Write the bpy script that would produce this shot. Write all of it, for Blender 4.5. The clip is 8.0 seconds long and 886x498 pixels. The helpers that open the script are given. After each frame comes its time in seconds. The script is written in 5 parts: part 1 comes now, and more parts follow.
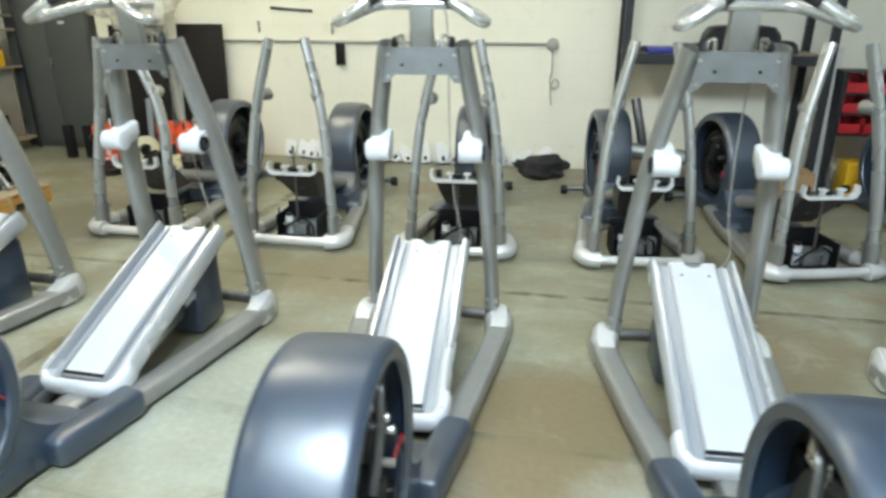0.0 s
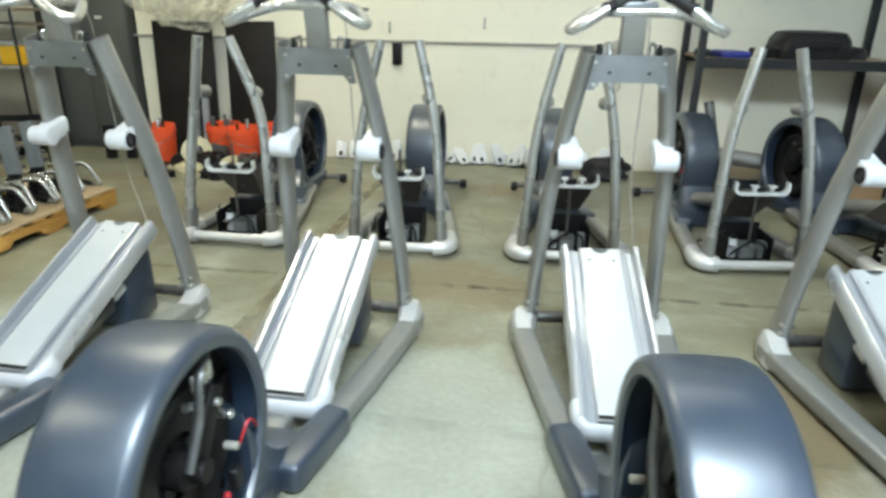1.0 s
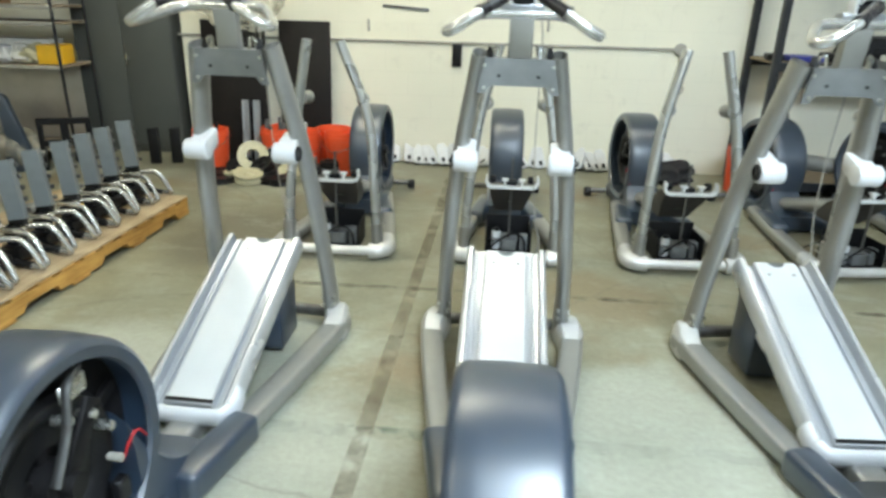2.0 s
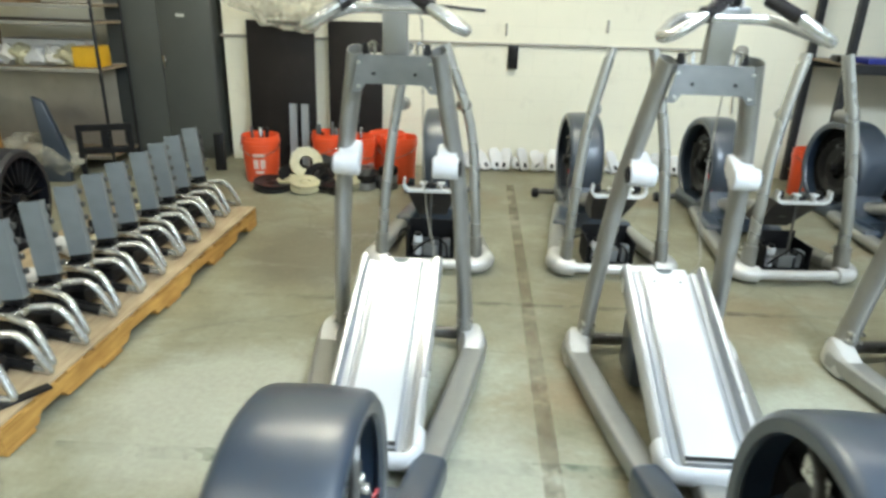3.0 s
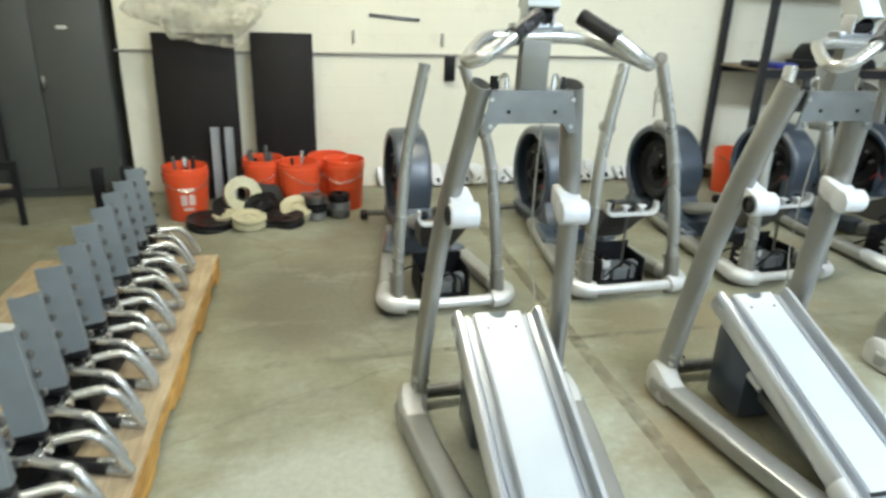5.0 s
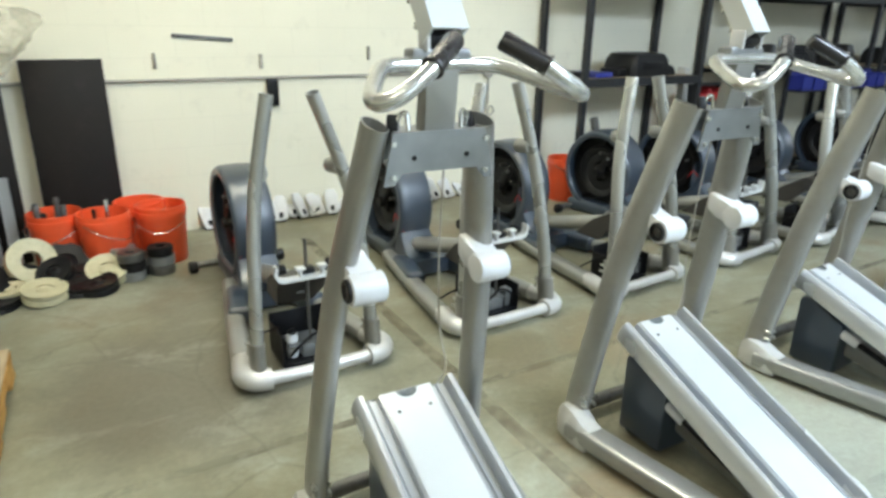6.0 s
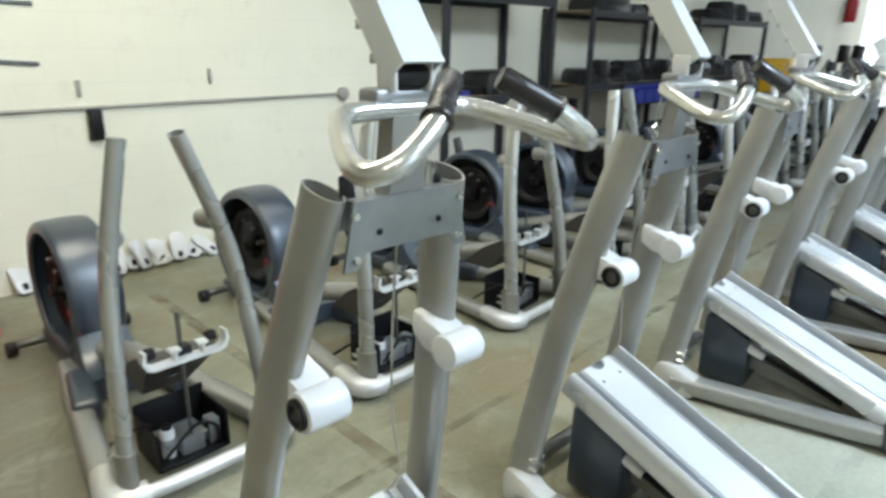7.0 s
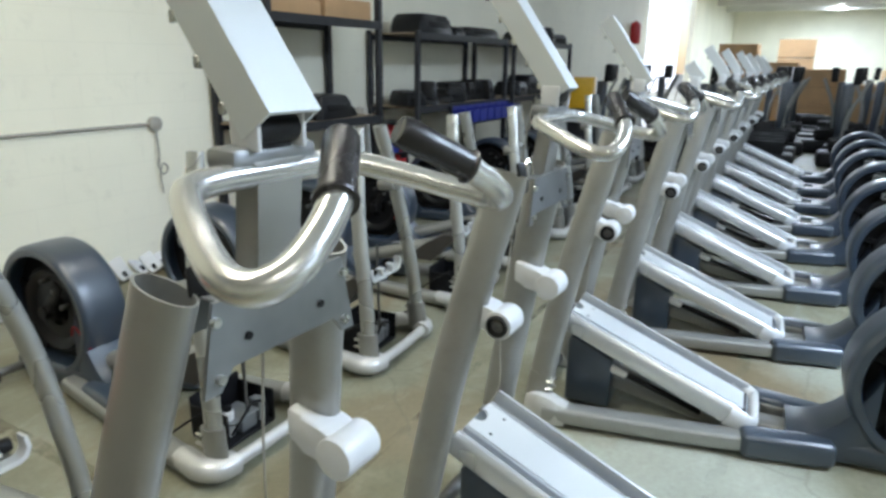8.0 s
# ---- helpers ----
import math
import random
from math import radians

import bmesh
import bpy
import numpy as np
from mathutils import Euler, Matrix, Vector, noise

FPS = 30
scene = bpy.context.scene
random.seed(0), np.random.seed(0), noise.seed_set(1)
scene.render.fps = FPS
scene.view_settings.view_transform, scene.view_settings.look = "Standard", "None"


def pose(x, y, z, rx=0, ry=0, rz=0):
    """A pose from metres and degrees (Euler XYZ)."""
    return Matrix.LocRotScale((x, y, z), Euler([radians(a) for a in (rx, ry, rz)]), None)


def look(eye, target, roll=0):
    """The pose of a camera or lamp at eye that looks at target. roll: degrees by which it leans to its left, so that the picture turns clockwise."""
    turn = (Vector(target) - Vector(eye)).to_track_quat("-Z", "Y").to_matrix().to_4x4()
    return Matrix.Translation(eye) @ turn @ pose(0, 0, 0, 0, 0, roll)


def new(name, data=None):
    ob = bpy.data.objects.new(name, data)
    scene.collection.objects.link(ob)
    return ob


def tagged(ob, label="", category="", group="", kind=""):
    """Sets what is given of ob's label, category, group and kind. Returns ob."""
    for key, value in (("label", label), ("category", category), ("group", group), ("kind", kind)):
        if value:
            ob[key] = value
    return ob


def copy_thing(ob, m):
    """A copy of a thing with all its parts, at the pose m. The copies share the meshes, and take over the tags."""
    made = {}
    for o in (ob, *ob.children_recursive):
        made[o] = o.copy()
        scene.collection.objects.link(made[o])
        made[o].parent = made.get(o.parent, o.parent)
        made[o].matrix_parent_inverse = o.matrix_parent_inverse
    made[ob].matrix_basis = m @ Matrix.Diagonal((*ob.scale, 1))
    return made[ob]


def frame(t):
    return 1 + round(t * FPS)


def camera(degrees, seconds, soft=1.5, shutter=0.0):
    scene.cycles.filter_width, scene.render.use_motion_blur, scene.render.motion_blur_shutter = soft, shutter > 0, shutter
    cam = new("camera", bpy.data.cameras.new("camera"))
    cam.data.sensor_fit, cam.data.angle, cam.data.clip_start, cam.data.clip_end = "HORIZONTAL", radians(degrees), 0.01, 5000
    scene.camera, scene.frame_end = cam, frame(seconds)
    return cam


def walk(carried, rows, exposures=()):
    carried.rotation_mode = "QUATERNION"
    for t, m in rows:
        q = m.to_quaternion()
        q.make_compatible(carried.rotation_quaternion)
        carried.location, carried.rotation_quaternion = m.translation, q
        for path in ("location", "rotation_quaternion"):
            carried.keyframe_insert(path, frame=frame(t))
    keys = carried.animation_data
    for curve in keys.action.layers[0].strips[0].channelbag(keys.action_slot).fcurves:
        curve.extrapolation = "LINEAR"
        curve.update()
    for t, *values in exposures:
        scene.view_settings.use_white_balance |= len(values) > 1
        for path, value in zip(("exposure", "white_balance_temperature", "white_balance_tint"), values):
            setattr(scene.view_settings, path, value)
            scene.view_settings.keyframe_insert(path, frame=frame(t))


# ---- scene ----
cam = camera(68.5, 8.0, soft=2.9, shutter=0.35)
PATH = [
    (0, (0.644, 0.863, 1.398), (0.287, 2.700, 0.692), 0.0),
    (0.5, (0.180, 0.777, 1.421), (-0.111, 2.624, 0.710), 0.5),
    (1, (-0.232, 0.781, 1.425), (-0.472, 2.633, 0.710), 0.9),
    (1.5, (-0.697, 0.775, 1.452), (-0.874, 2.632, 0.730), 1.4),
    (3, (-1.837, 0.976, 1.440), (-1.886, 2.839, 0.715), 1.7),
    (3.5, (-2.202, 1.002, 1.444), (-2.200, 2.864, 0.714), 2.3),
    (4, (-2.447, 1.088, 1.430), (-2.396, 2.951, 0.705), 2.5),
    (5.5, (-2.835, 1.641, 1.502), (-2.109, 3.370, 0.808), 1.5),
    (6, (-2.844, 1.890, 1.495), (-1.879, 3.511, 0.830), 1.1),
    (6.5, (-2.851, 2.136, 1.496), (-1.719, 3.656, 0.855), 1.0),
    (7, (-2.851, 2.364, 1.516), (-1.484, 3.688, 0.899), 1.0),
    (7.5, (-2.757, 2.507, 1.527), (-1.196, 3.610, 0.940), 0.7),
    (8, (-2.714, 2.603, 1.542), (-1.028, 3.525, 0.985), 0.8),
]
EXPOSURES = [(0, -0.18, 6200, 9), (1.0, -0.26, 6150, 8), (3.0, -0.11, 6100, 9), (6.5, -0.10, 5970, 10), (8.0, -0.41, 5780, 13)]
walk(cam, [(t, look(eye, target, roll)) for t, eye, target, roll in PATH], EXPOSURES)

# ---- light ----
world = bpy.data.worlds.new("world")
scene.world = world
world.use_nodes = True
wn, wl = world.node_tree.nodes, world.node_tree.links
sky = wn.new("ShaderNodeTexSky")
sky.sky_type, sky.sun_disc = "NISHITA", False
sky.sun_elevation, sky.sun_rotation = radians(42), radians(100)
wl.new(sky.outputs[0], wn["Background"].inputs[0])
wn["Background"].inputs[1].default_value = 0.15


def area_lamp(name, place, target, sx, sy, power, colour):
    data = bpy.data.lights.new(name, "AREA")
    data.shape, data.size, data.size_y, data.energy, data.color = "RECTANGLE", sx, sy, power, colour
    ob = new(name, data)
    ob.matrix_basis = look(place, target)
    return ob


sun_data = bpy.data.lights.new("sun", "SUN")
sun_data.energy, sun_data.angle, sun_data.color = 3.0, radians(0.5), (1.0, 0.95, 0.86)
sun = new("sun", sun_data)
sun.matrix_basis = look((60, -4, 40), (25, 1, 0))

CEIL = 4.3
# place, watts and colour of the ceiling strips, added as fill light
WARM, COOL = (1.0, 0.925, 0.68), (0.86, 0.96, 1.0)
FILL_STRIPS = [(-2.4, 4.6, 134, WARM), (0.5, 4.6, 35, (1.0, 0.965, 0.82)), (5.5, 4.6, 12, COOL), (-4.5, 0.6, 78, WARM), (-4.5, -3.2, 45, COOL), (0.5, -3.2, 60, COOL),
          (12.0, 3.0, 130, COOL), (19.0, 3.0, 420, COOL), (26.0, 2.0, 900, COOL), (33.0, 2.0, 900, COOL)]
# the second skylight is added, to light the ramps further right
SKYLIGHTS = [(0.50, -0.25, 690), (6.5, -0.25, 45)]
for sx, sy, watts, tone in FILL_STRIPS:
    area_lamp("strip_fill_lamp", (sx, sy, CEIL - 0.2), (sx, sy, 0), 2.3, 0.22, watts, tone)
for sx, sy, watts in SKYLIGHTS:
    area_lamp("skylight_daylight", (sx, sy, CEIL - 0.12), (sx, sy, 0), 2.2, 1.6, watts, (0.79, 0.91, 1.0))
# daylight through the open loading doors
area_lamp("door_daylight", (1.2, -6.85, 1.9), (1.2, 0, 1.0), 3.6, 3.2, 115, (0.78, 0.90, 1.0))
area_lamp("north_door_daylight", (21.0, 6.6, 1.9), (19.0, 0, 0.8), 4.6, 3.2, 420, (0.93, 0.97, 1.0))


# ---- materials ----
def node_material(name):
    m = bpy.data.materials.new(name)
    m.use_nodes = True
    nt = m.node_tree
    return m, nt.nodes, nt.links, nt.nodes["Principled BSDF"]


def noise_tex(n, l, scale, detail=4.0, rough=0.55, coords="Object"):
    tc = n.new("ShaderNodeTexCoord")
    t = n.new("ShaderNodeTexNoise")
    t.inputs["Scale"].default_value, t.inputs["Detail"].default_value, t.inputs["Roughness"].default_value = scale, detail, rough
    l.new(tc.outputs[coords], t.inputs["Vector"])
    return t


def ramp(n, l, src, stops):
    r = n.new("ShaderNodeValToRGB")
    els = r.color_ramp.elements
    while len(els) < len(stops):
        els.new(0.5)
    for e, (p, c) in zip(els, stops):
        e.position, e.color = p, (*c, 1) if len(c) == 3 else c
    l.new(src, r.inputs[0])
    return r


def mixed(n, l, kind, fac, a, b):
    m = n.new("ShaderNodeMixRGB")
    m.blend_type = kind
    for i, v in ((0, fac), (1, a), (2, b)):
        if isinstance(v, (int, float)):
            m.inputs[i].default_value = v
        elif isinstance(v, tuple):
            m.inputs[i].default_value = (*v, 1)
        else:
            l.new(v, m.inputs[i])
    return m


def bump(n, l, bsdf, height, strength, dist=0.002):
    b = n.new("ShaderNodeBump")
    b.inputs["Strength"].default_value, b.inputs["Distance"].default_value = strength, dist
    l.new(height, b.inputs["Height"])
    l.new(b.outputs[0], bsdf.inputs["Normal"])


def surface(name, colour, rough=0.5, metal=0.0, vary=0.18, scale=9.0, grain=260.0, grain_bump=0.15, dirt=None, dirt_amount=0.0, spec=0.5, coat=0.0):
    """A paint, plastic or metal with broad and fine variation, and dirt where asked."""
    m, n, l, b = node_material(name)
    big, fine = noise_tex(n, l, scale, 5 if metal < 0.2 else 2), noise_tex(n, l, grain, 2)
    spread = 0.09 if metal < 0.2 else 0.03
    lo, hi = tuple(c * (1 - vary) for c in colour), tuple(min(1, c * (1 + vary * 0.6)) for c in colour)
    col = ramp(n, l, big.outputs[0], [(0.3, lo), (0.7, hi)]).outputs[0]
    if dirt:
        spots = ramp(n, l, noise_tex(n, l, scale * 2.7, 8, 0.7).outputs[0], [(0.52, (0, 0, 0)), (0.7, (dirt_amount,) * 3)])
        col = mixed(n, l, "MIX", spots.outputs[0], col, dirt).outputs[0]
    l.new(col, b.inputs["Base Color"])
    rr = ramp(n, l, big.outputs[0], [(0.3, (max(0.04, rough - spread),) * 3), (0.75, (min(1, rough + spread),) * 3)])
    l.new(rr.outputs[0], b.inputs["Roughness"])
    b.inputs["Metallic"].default_value, b.inputs["Specular IOR Level"].default_value = metal, spec
    b.inputs["Coat Weight"].default_value = coat
    b.inputs["Coat Roughness"].default_value = 0.28
    if grain_bump:
        bump(n, l, b, fine.outputs[0], grain_bump)
    return m


SILVER = surface("silver_grey_paint", (0.335, 0.335, 0.315), 0.33, 0.55, 0.08, 5, 500, 0.05, (0.21, 0.19, 0.15), 0.22)
FOOT = surface("satin_foot_casting", (0.62, 0.62, 0.61), 0.36, 0.4, 0.08, 8, 500, 0.05, (0.38, 0.36, 0.31), 0.2)
SHEET = surface("brushed_steel_sheet", (0.42, 0.40, 0.36), 0.36, 0.7, 0.12, 3, 300, 0.06, (0.25, 0.23, 0.19), 0.25)
BRIGHT = surface("bright_silver_paint", (0.60, 0.60, 0.575), 0.24, 0.75, 0.08, 8, 500, 0.04, (0.45, 0.43, 0.38), 0.06)
SATIN = surface("satin_silver_paint", (0.46, 0.47, 0.45), 0.28, 0.6, 0.06, 4, 500, 0.04, (0.30, 0.28, 0.23), 0.12)
GALV = surface("galvanised_plate", (0.25, 0.26, 0.265), 0.34, 0.55, 0.14, 14, 300, 0.08, (0.26, 0.26, 0.245), 0.25)
ALU = surface("anodised_aluminium", (0.43, 0.45, 0.475), 0.30, 0.5, 0.04, 5, 420, 0.05)
MAST = surface("mast_aluminium", (0.66, 0.69, 0.70), 0.34, 0.35, 0.04, 4, 420, 0.04)
DECK = surface("white_ramp_deck", (0.55, 0.57, 0.575), 0.33, 0.20, 0.05, 4, 300, 0.04, coat=0.2)
TRIM = surface("satin_rail_trim", (0.66, 0.67, 0.68), 0.26, 0.55, 0.05, 4, 400, 0.03, (0.5, 0.48, 0.44), 0.1)
MOUNT = surface("bright_cut_aluminium", (0.80, 0.81, 0.82), 0.32, 0.3, 0.05, 20, 400, 0.03)
WHITE = surface("white_plastic", (0.60, 0.61, 0.62), 0.38, 0.0, 0.06, 9, 400, 0.06, (0.52, 0.49, 0.42), 0.3)
DARK = surface("blue_grey_plastic", (0.015, 0.029, 0.052), 0.43, 0.0, 0.16, 5, 420, 0.10, (0.04, 0.038, 0.036), 0.25, spec=1.0, coat=0.55)
SHOE = surface("pale_shoe_plastic", (0.50, 0.50, 0.48), 0.42, 0.15, 0.10, 9, 400, 0.06, (0.36, 0.34, 0.28), 0.45)
DRUM = surface("dark_drum_plastic", (0.012, 0.013, 0.018), 0.45, 0.0, 0.2, 6, 300, 0.10, (0.04, 0.036, 0.034), 0.3, spec=0.6)
TAUPE = surface("taupe_grey_plastic", (0.060, 0.055, 0.052), 0.5, 0.0, 0.15, 6, 300, 0.08, (0.09, 0.08, 0.07), 0.3)
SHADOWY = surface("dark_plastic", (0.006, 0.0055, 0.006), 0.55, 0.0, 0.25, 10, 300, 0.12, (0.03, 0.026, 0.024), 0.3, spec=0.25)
BLACK = surface("black_plastic", (0.007, 0.007, 0.008), 0.42, 0.0, 0.25, 10, 300, 0.12, (0.03, 0.028, 0.026), 0.25, spec=0.3)
RUBBER = surface("black_grip_rubber", (0.022, 0.020, 0.021), 0.27, 0.0, 0.2, 20, 700, 0.2)
STEEL = surface("bright_steel", (0.62, 0.62, 0.60), 0.22, 1.0, 0.12, 30, 500, 0.05)
IRON = surface("dull_steel", (0.15, 0.15, 0.145), 0.42, 0.8, 0.25, 20, 400, 0.12, (0.12, 0.08, 0.05), 0.4)
BOLT = surface("zinc_bolt", (0.60, 0.60, 0.56), 0.28, 0.9, 0.1, 60, 500, 0.04)
CHANNEL = surface("grey_steel_channel", (0.20, 0.222, 0.235), 0.42, 0.25, 0.10, 8, 400, 0.06, (0.22, 0.22, 0.21), 0.3)
ORANGE = surface("orange_bucket_plastic", (0.78, 0.095, 0.028), 0.36, 0.0, 0.10, 6, 300, 0.05, (0.45, 0.10, 0.05), 0.3)
PALE = surface("pale_print", (0.72, 0.55, 0.50), 0.5, 0.0, 0.1, 40, 300, 0.0)
CREAM = surface("cream_plastic", (0.50, 0.47, 0.31), 0.45, 0.0, 0.14, 14, 300, 0.08, (0.30, 0.27, 0.18), 0.5)
LOCKER = surface("grey_enamel_steel", (0.078, 0.083, 0.077), 0.42, 0.0, 0.08, 2, 200, 0.06, (0.10, 0.10, 0.095), 0.3)
SHELFM = surface("dark_shelf_steel", (0.028, 0.029, 0.032), 0.45, 0.2, 0.2, 8, 300, 0.08, (0.08, 0.075, 0.07), 0.3, spec=0.35)
CHIP = surface("chipboard", (0.25, 0.195, 0.13), 0.75, 0.0, 0.2, 25, 300, 0.3)
PANELB = surface("dark_brown_panel", (0.012, 0.0095, 0.0085), 0.6, 0.0, 0.25, 3, 200, 0.1, (0.025, 0.02, 0.018), 0.4, spec=0.25)
CARTON = surface("brown_cardboard", (0.40, 0.255, 0.13), 0.8, 0.0, 0.12, 5, 200, 0.12)
YELLOW = surface("yellow_plastic", (0.80, 0.46, 0.02), 0.4, 0.0, 0.08, 10, 300, 0.05)
RED = surface("red_plastic", (0.42, 0.02, 0.024), 0.4, 0.0, 0.12, 10, 300, 0.05)
BLUE = surface("blue_plastic", (0.025, 0.035, 0.25), 0.4, 0.0, 0.12, 10, 300, 0.05)
CONDUIT = surface("painted_conduit", (0.36, 0.345, 0.30), 0.5, 0.2, 0.15, 20, 300, 0.1)
CLOTH = surface("dark_cloth", (0.018, 0.017, 0.018), 0.9, 0.0, 0.3, 20, 150, 0.6)
BOARD = surface("white_board_edge", (0.62, 0.61, 0.57), 0.6, 0.0, 0.08, 12, 200, 0.1)
TAPE = surface("pale_tape", (0.62, 0.56, 0.40), 0.6, 0.0, 0.08, 12, 200, 0.1)
CEILM = surface("ceiling_paint", (0.60, 0.59, 0.55), 0.8, 0.0, 0.08, 1, 60, 0.1)


def lamp_surface(name, colour, strength):
    m, n, l, b = node_material(name)
    b.inputs["Base Color"].default_value = (*colour, 1)
    b.inputs["Emission Color"].default_value = (*colour, 1)
    b.inputs["Emission Strength"].default_value = strength
    return m


TUBE_GLOW = lamp_surface("fluorescent_tube", (1.0, 0.97, 0.88), 9.0)

SKY_GLOW = lamp_surface("skylight_pane", (0.80, 0.92, 1.0), 5.0)


def wood(name, light, dark):
    m, n, l, b = node_material(name)
    tc = n.new("ShaderNodeTexCoord")
    mp = n.new("ShaderNodeMapping")
    mp.inputs["Scale"].default_value = (14, 1.2, 14)
    l.new(tc.outputs["Object"], mp.inputs["Vector"])
    t = n.new("ShaderNodeTexNoise")
    t.inputs["Scale"].default_value, t.inputs["Detail"].default_value, t.inputs["Distortion"].default_value = 4.0, 8, 0.6
    l.new(mp.outputs[0], t.inputs["Vector"])
    grain = ramp(n, l, t.outputs[0], [(0.3, dark), (0.65, light)])
    info = n.new("ShaderNodeObjectInfo")
    tone = ramp(n, l, info.outputs["Random"], [(0.0, (0.82, 0.80, 0.78)), (1.0, (1.0, 1.0, 1.0))])
    grime = ramp(n, l, noise_tex(n, l, 5, 6).outputs[0], [(0.35, (0.75, 0.72, 0.68)), (0.65, (1, 1, 1))])
    c = mixed(n, l, "MULTIPLY", 1.0, mixed(n, l, "MULTIPLY", 1.0, grain.outputs[0], tone.outputs[0]).outputs[0], grime.outputs[0])
    l.new(c.outputs[0], b.inputs["Base Color"])
    b.inputs["Roughness"].default_value = 0.75
    bump(n, l, b, t.outputs[0], 0.35, 0.002)
    return m


PINE = wood("pallet_timber", (0.62, 0.36, 0.09), (0.42, 0.21, 0.045))
PLY = wood("plywood_top", (0.52, 0.42, 0.27), (0.38, 0.285, 0.175))


# place, reach, strength and colour of the floor's spills and painted light
SPILLS_AND_LIGHT = [(0.68, 2.80, 0.55, 0.75, (0.165, 0.125, 0.065)), (0.45, 2.30, 0.35, 0.5, (0.18, 0.14, 0.08)), (-0.55, 3.95, 0.40, 0.6, (0.19, 0.15, 0.085)), (1.62, 3.55, 0.42, 0.6, (0.17, 0.13, 0.07)),
          (-1.15, 4.05, 0.30, 0.5, (0.16, 0.13, 0.07)), (-2.55, 4.55, 0.70, 0.62, (0.135, 0.12, 0.085)), (-2.2, 5.4, 0.5, 0.45, (0.15, 0.135, 0.095)), 
          # pale patches: brighter light on the floor painted in, with some wear
          (-2.6, 2.9, 0.65, 0.6, (0.39, 0.395, 0.33)), (-1.9, 2.35, 0.75, 0.6, (0.39, 0.40, 0.335)), (-0.45, 2.75, 0.65, 0.5, (0.39, 0.405, 0.345)), (0.5, 1.9, 0.5, 0.4, (0.42, 0.44, 0.39)), (-2.1, 3.3, 0.5, 0.4, (0.40, 0.42, 0.36)), (1.1, 2.3, 0.5, 0.35, (0.40, 0.42, 0.36))]


def concrete_floor():
    m, n, l, b = node_material("worn_concrete_floor")
    big, mid, fine = noise_tex(n, l, 0.55, 6, 0.6), noise_tex(n, l, 2.6, 9, 0.66), noise_tex(n, l, 38, 6, 0.65)
    c = ramp(n, l, mid.outputs[0], [(0.28, (0.168, 0.160, 0.110)), (0.50, (0.248, 0.246, 0.183)), (0.72, (0.36, 0.366, 0.295))]).outputs[0]
    c = mixed(n, l, "MULTIPLY", 0.8, c, ramp(n, l, big.outputs[0], [(0.35, (0.80, 0.74, 0.60)), (0.62, (1.0, 1.0, 1.0))]).outputs[0]).outputs[0]
    # rusty brown stains
    st = noise_tex(n, l, 1.15, 7, 0.62)
    stain = ramp(n, l, st.outputs[0], [(0.54, (0, 0, 0)), (0.66, (0.7, 0.7, 0.7))])
    c = mixed(n, l, "MIX", stain.outputs[0], c, (0.20, 0.145, 0.080)).outputs[0]
    # spills that dried where they fell, and the pale patches of painted light
    geo = n.new("ShaderNodeTexCoord")
    warp = mixed(n, l, "ADD", 0.55, geo.outputs["Object"], noise_tex(n, l, 2.2, 8, 0.7).outputs["Color"])
    for sx, sy, sr, amount, tone in SPILLS_AND_LIGHT:
        far = n.new("ShaderNodeVectorMath")
        far.operation = "DISTANCE"
        l.new(warp.outputs[0], far.inputs[0])
        far.inputs[1].default_value = (sx + 0.275, sy + 0.275, 0.275)
        spot = ramp(n, l, far.outputs["Value"], [(sr * 0.62, (min(1.0, amount * 1.2),) * 3), (sr * 0.95, (0, 0, 0))])
        c = mixed(n, l, "MIX", spot.outputs[0], c, tone).outputs[0]
    # pale scuffs drawn out sideways
    tc = n.new("ShaderNodeTexCoord")
    mp = n.new("ShaderNodeMapping")
    mp.inputs["Scale"].default_value, mp.inputs["Rotation"].default_value = (1.0, 1.9, 1), (0, 0, 0.5)
    l.new(tc.outputs["Object"], mp.inputs["Vector"])
    sc = n.new("ShaderNodeTexNoise")
    sc.inputs["Scale"].default_value, sc.inputs["Detail"].default_value, sc.inputs["Roughness"].default_value = 2.0, 10, 0.72
    sc.inputs["Distortion"].default_value = 0.9
    l.new(mp.outputs[0], sc.inputs["Vector"])
    scuff = ramp(n, l, sc.outputs[0], [(0.53, (0, 0, 0)), (0.74, (0.42, 0.42, 0.42))])
    c = mixed(n, l, "MIX", scuff.outputs[0], c, (0.42, 0.45, 0.385)).outputs[0]
    # fine cracks
    vo = n.new("ShaderNodeTexVoronoi")
    vo.feature = "DISTANCE_TO_EDGE"
    vo.inputs["Scale"].default_value = 0.7
    wob = mixed(n, l, "ADD", 0.18, tc.outputs["Object"], noise_tex(n, l, 3.0, 6).outputs["Color"])
    l.new(wob.outputs[0], vo.inputs["Vector"])
    crack = ramp(n, l, vo.outputs["Distance"], [(0.0, (0.34, 0.34, 0.34)), (0.006, (0, 0, 0))])
    c = mixed(n, l, "MIX", crack.outputs[0], c, (0.10, 0.088, 0.062)).outputs[0]
    c = mixed(n, l, "MULTIPLY", 0.5, c, ramp(n, l, fine.outputs[0], [(0.3, (0.74, 0.73, 0.70)), (0.7, (1.12, 1.12, 1.12))]).outputs[0]).outputs[0]
    l.new(c, b.inputs["Base Color"])
    l.new(ramp(n, l, mid.outputs[0], [(0.3, (0.38, 0.38, 0.38)), (0.7, (0.62, 0.62, 0.62))]).outputs[0], b.inputs["Roughness"])
    bump(n, l, b, fine.outputs[0], 0.25, 0.003)
    return m


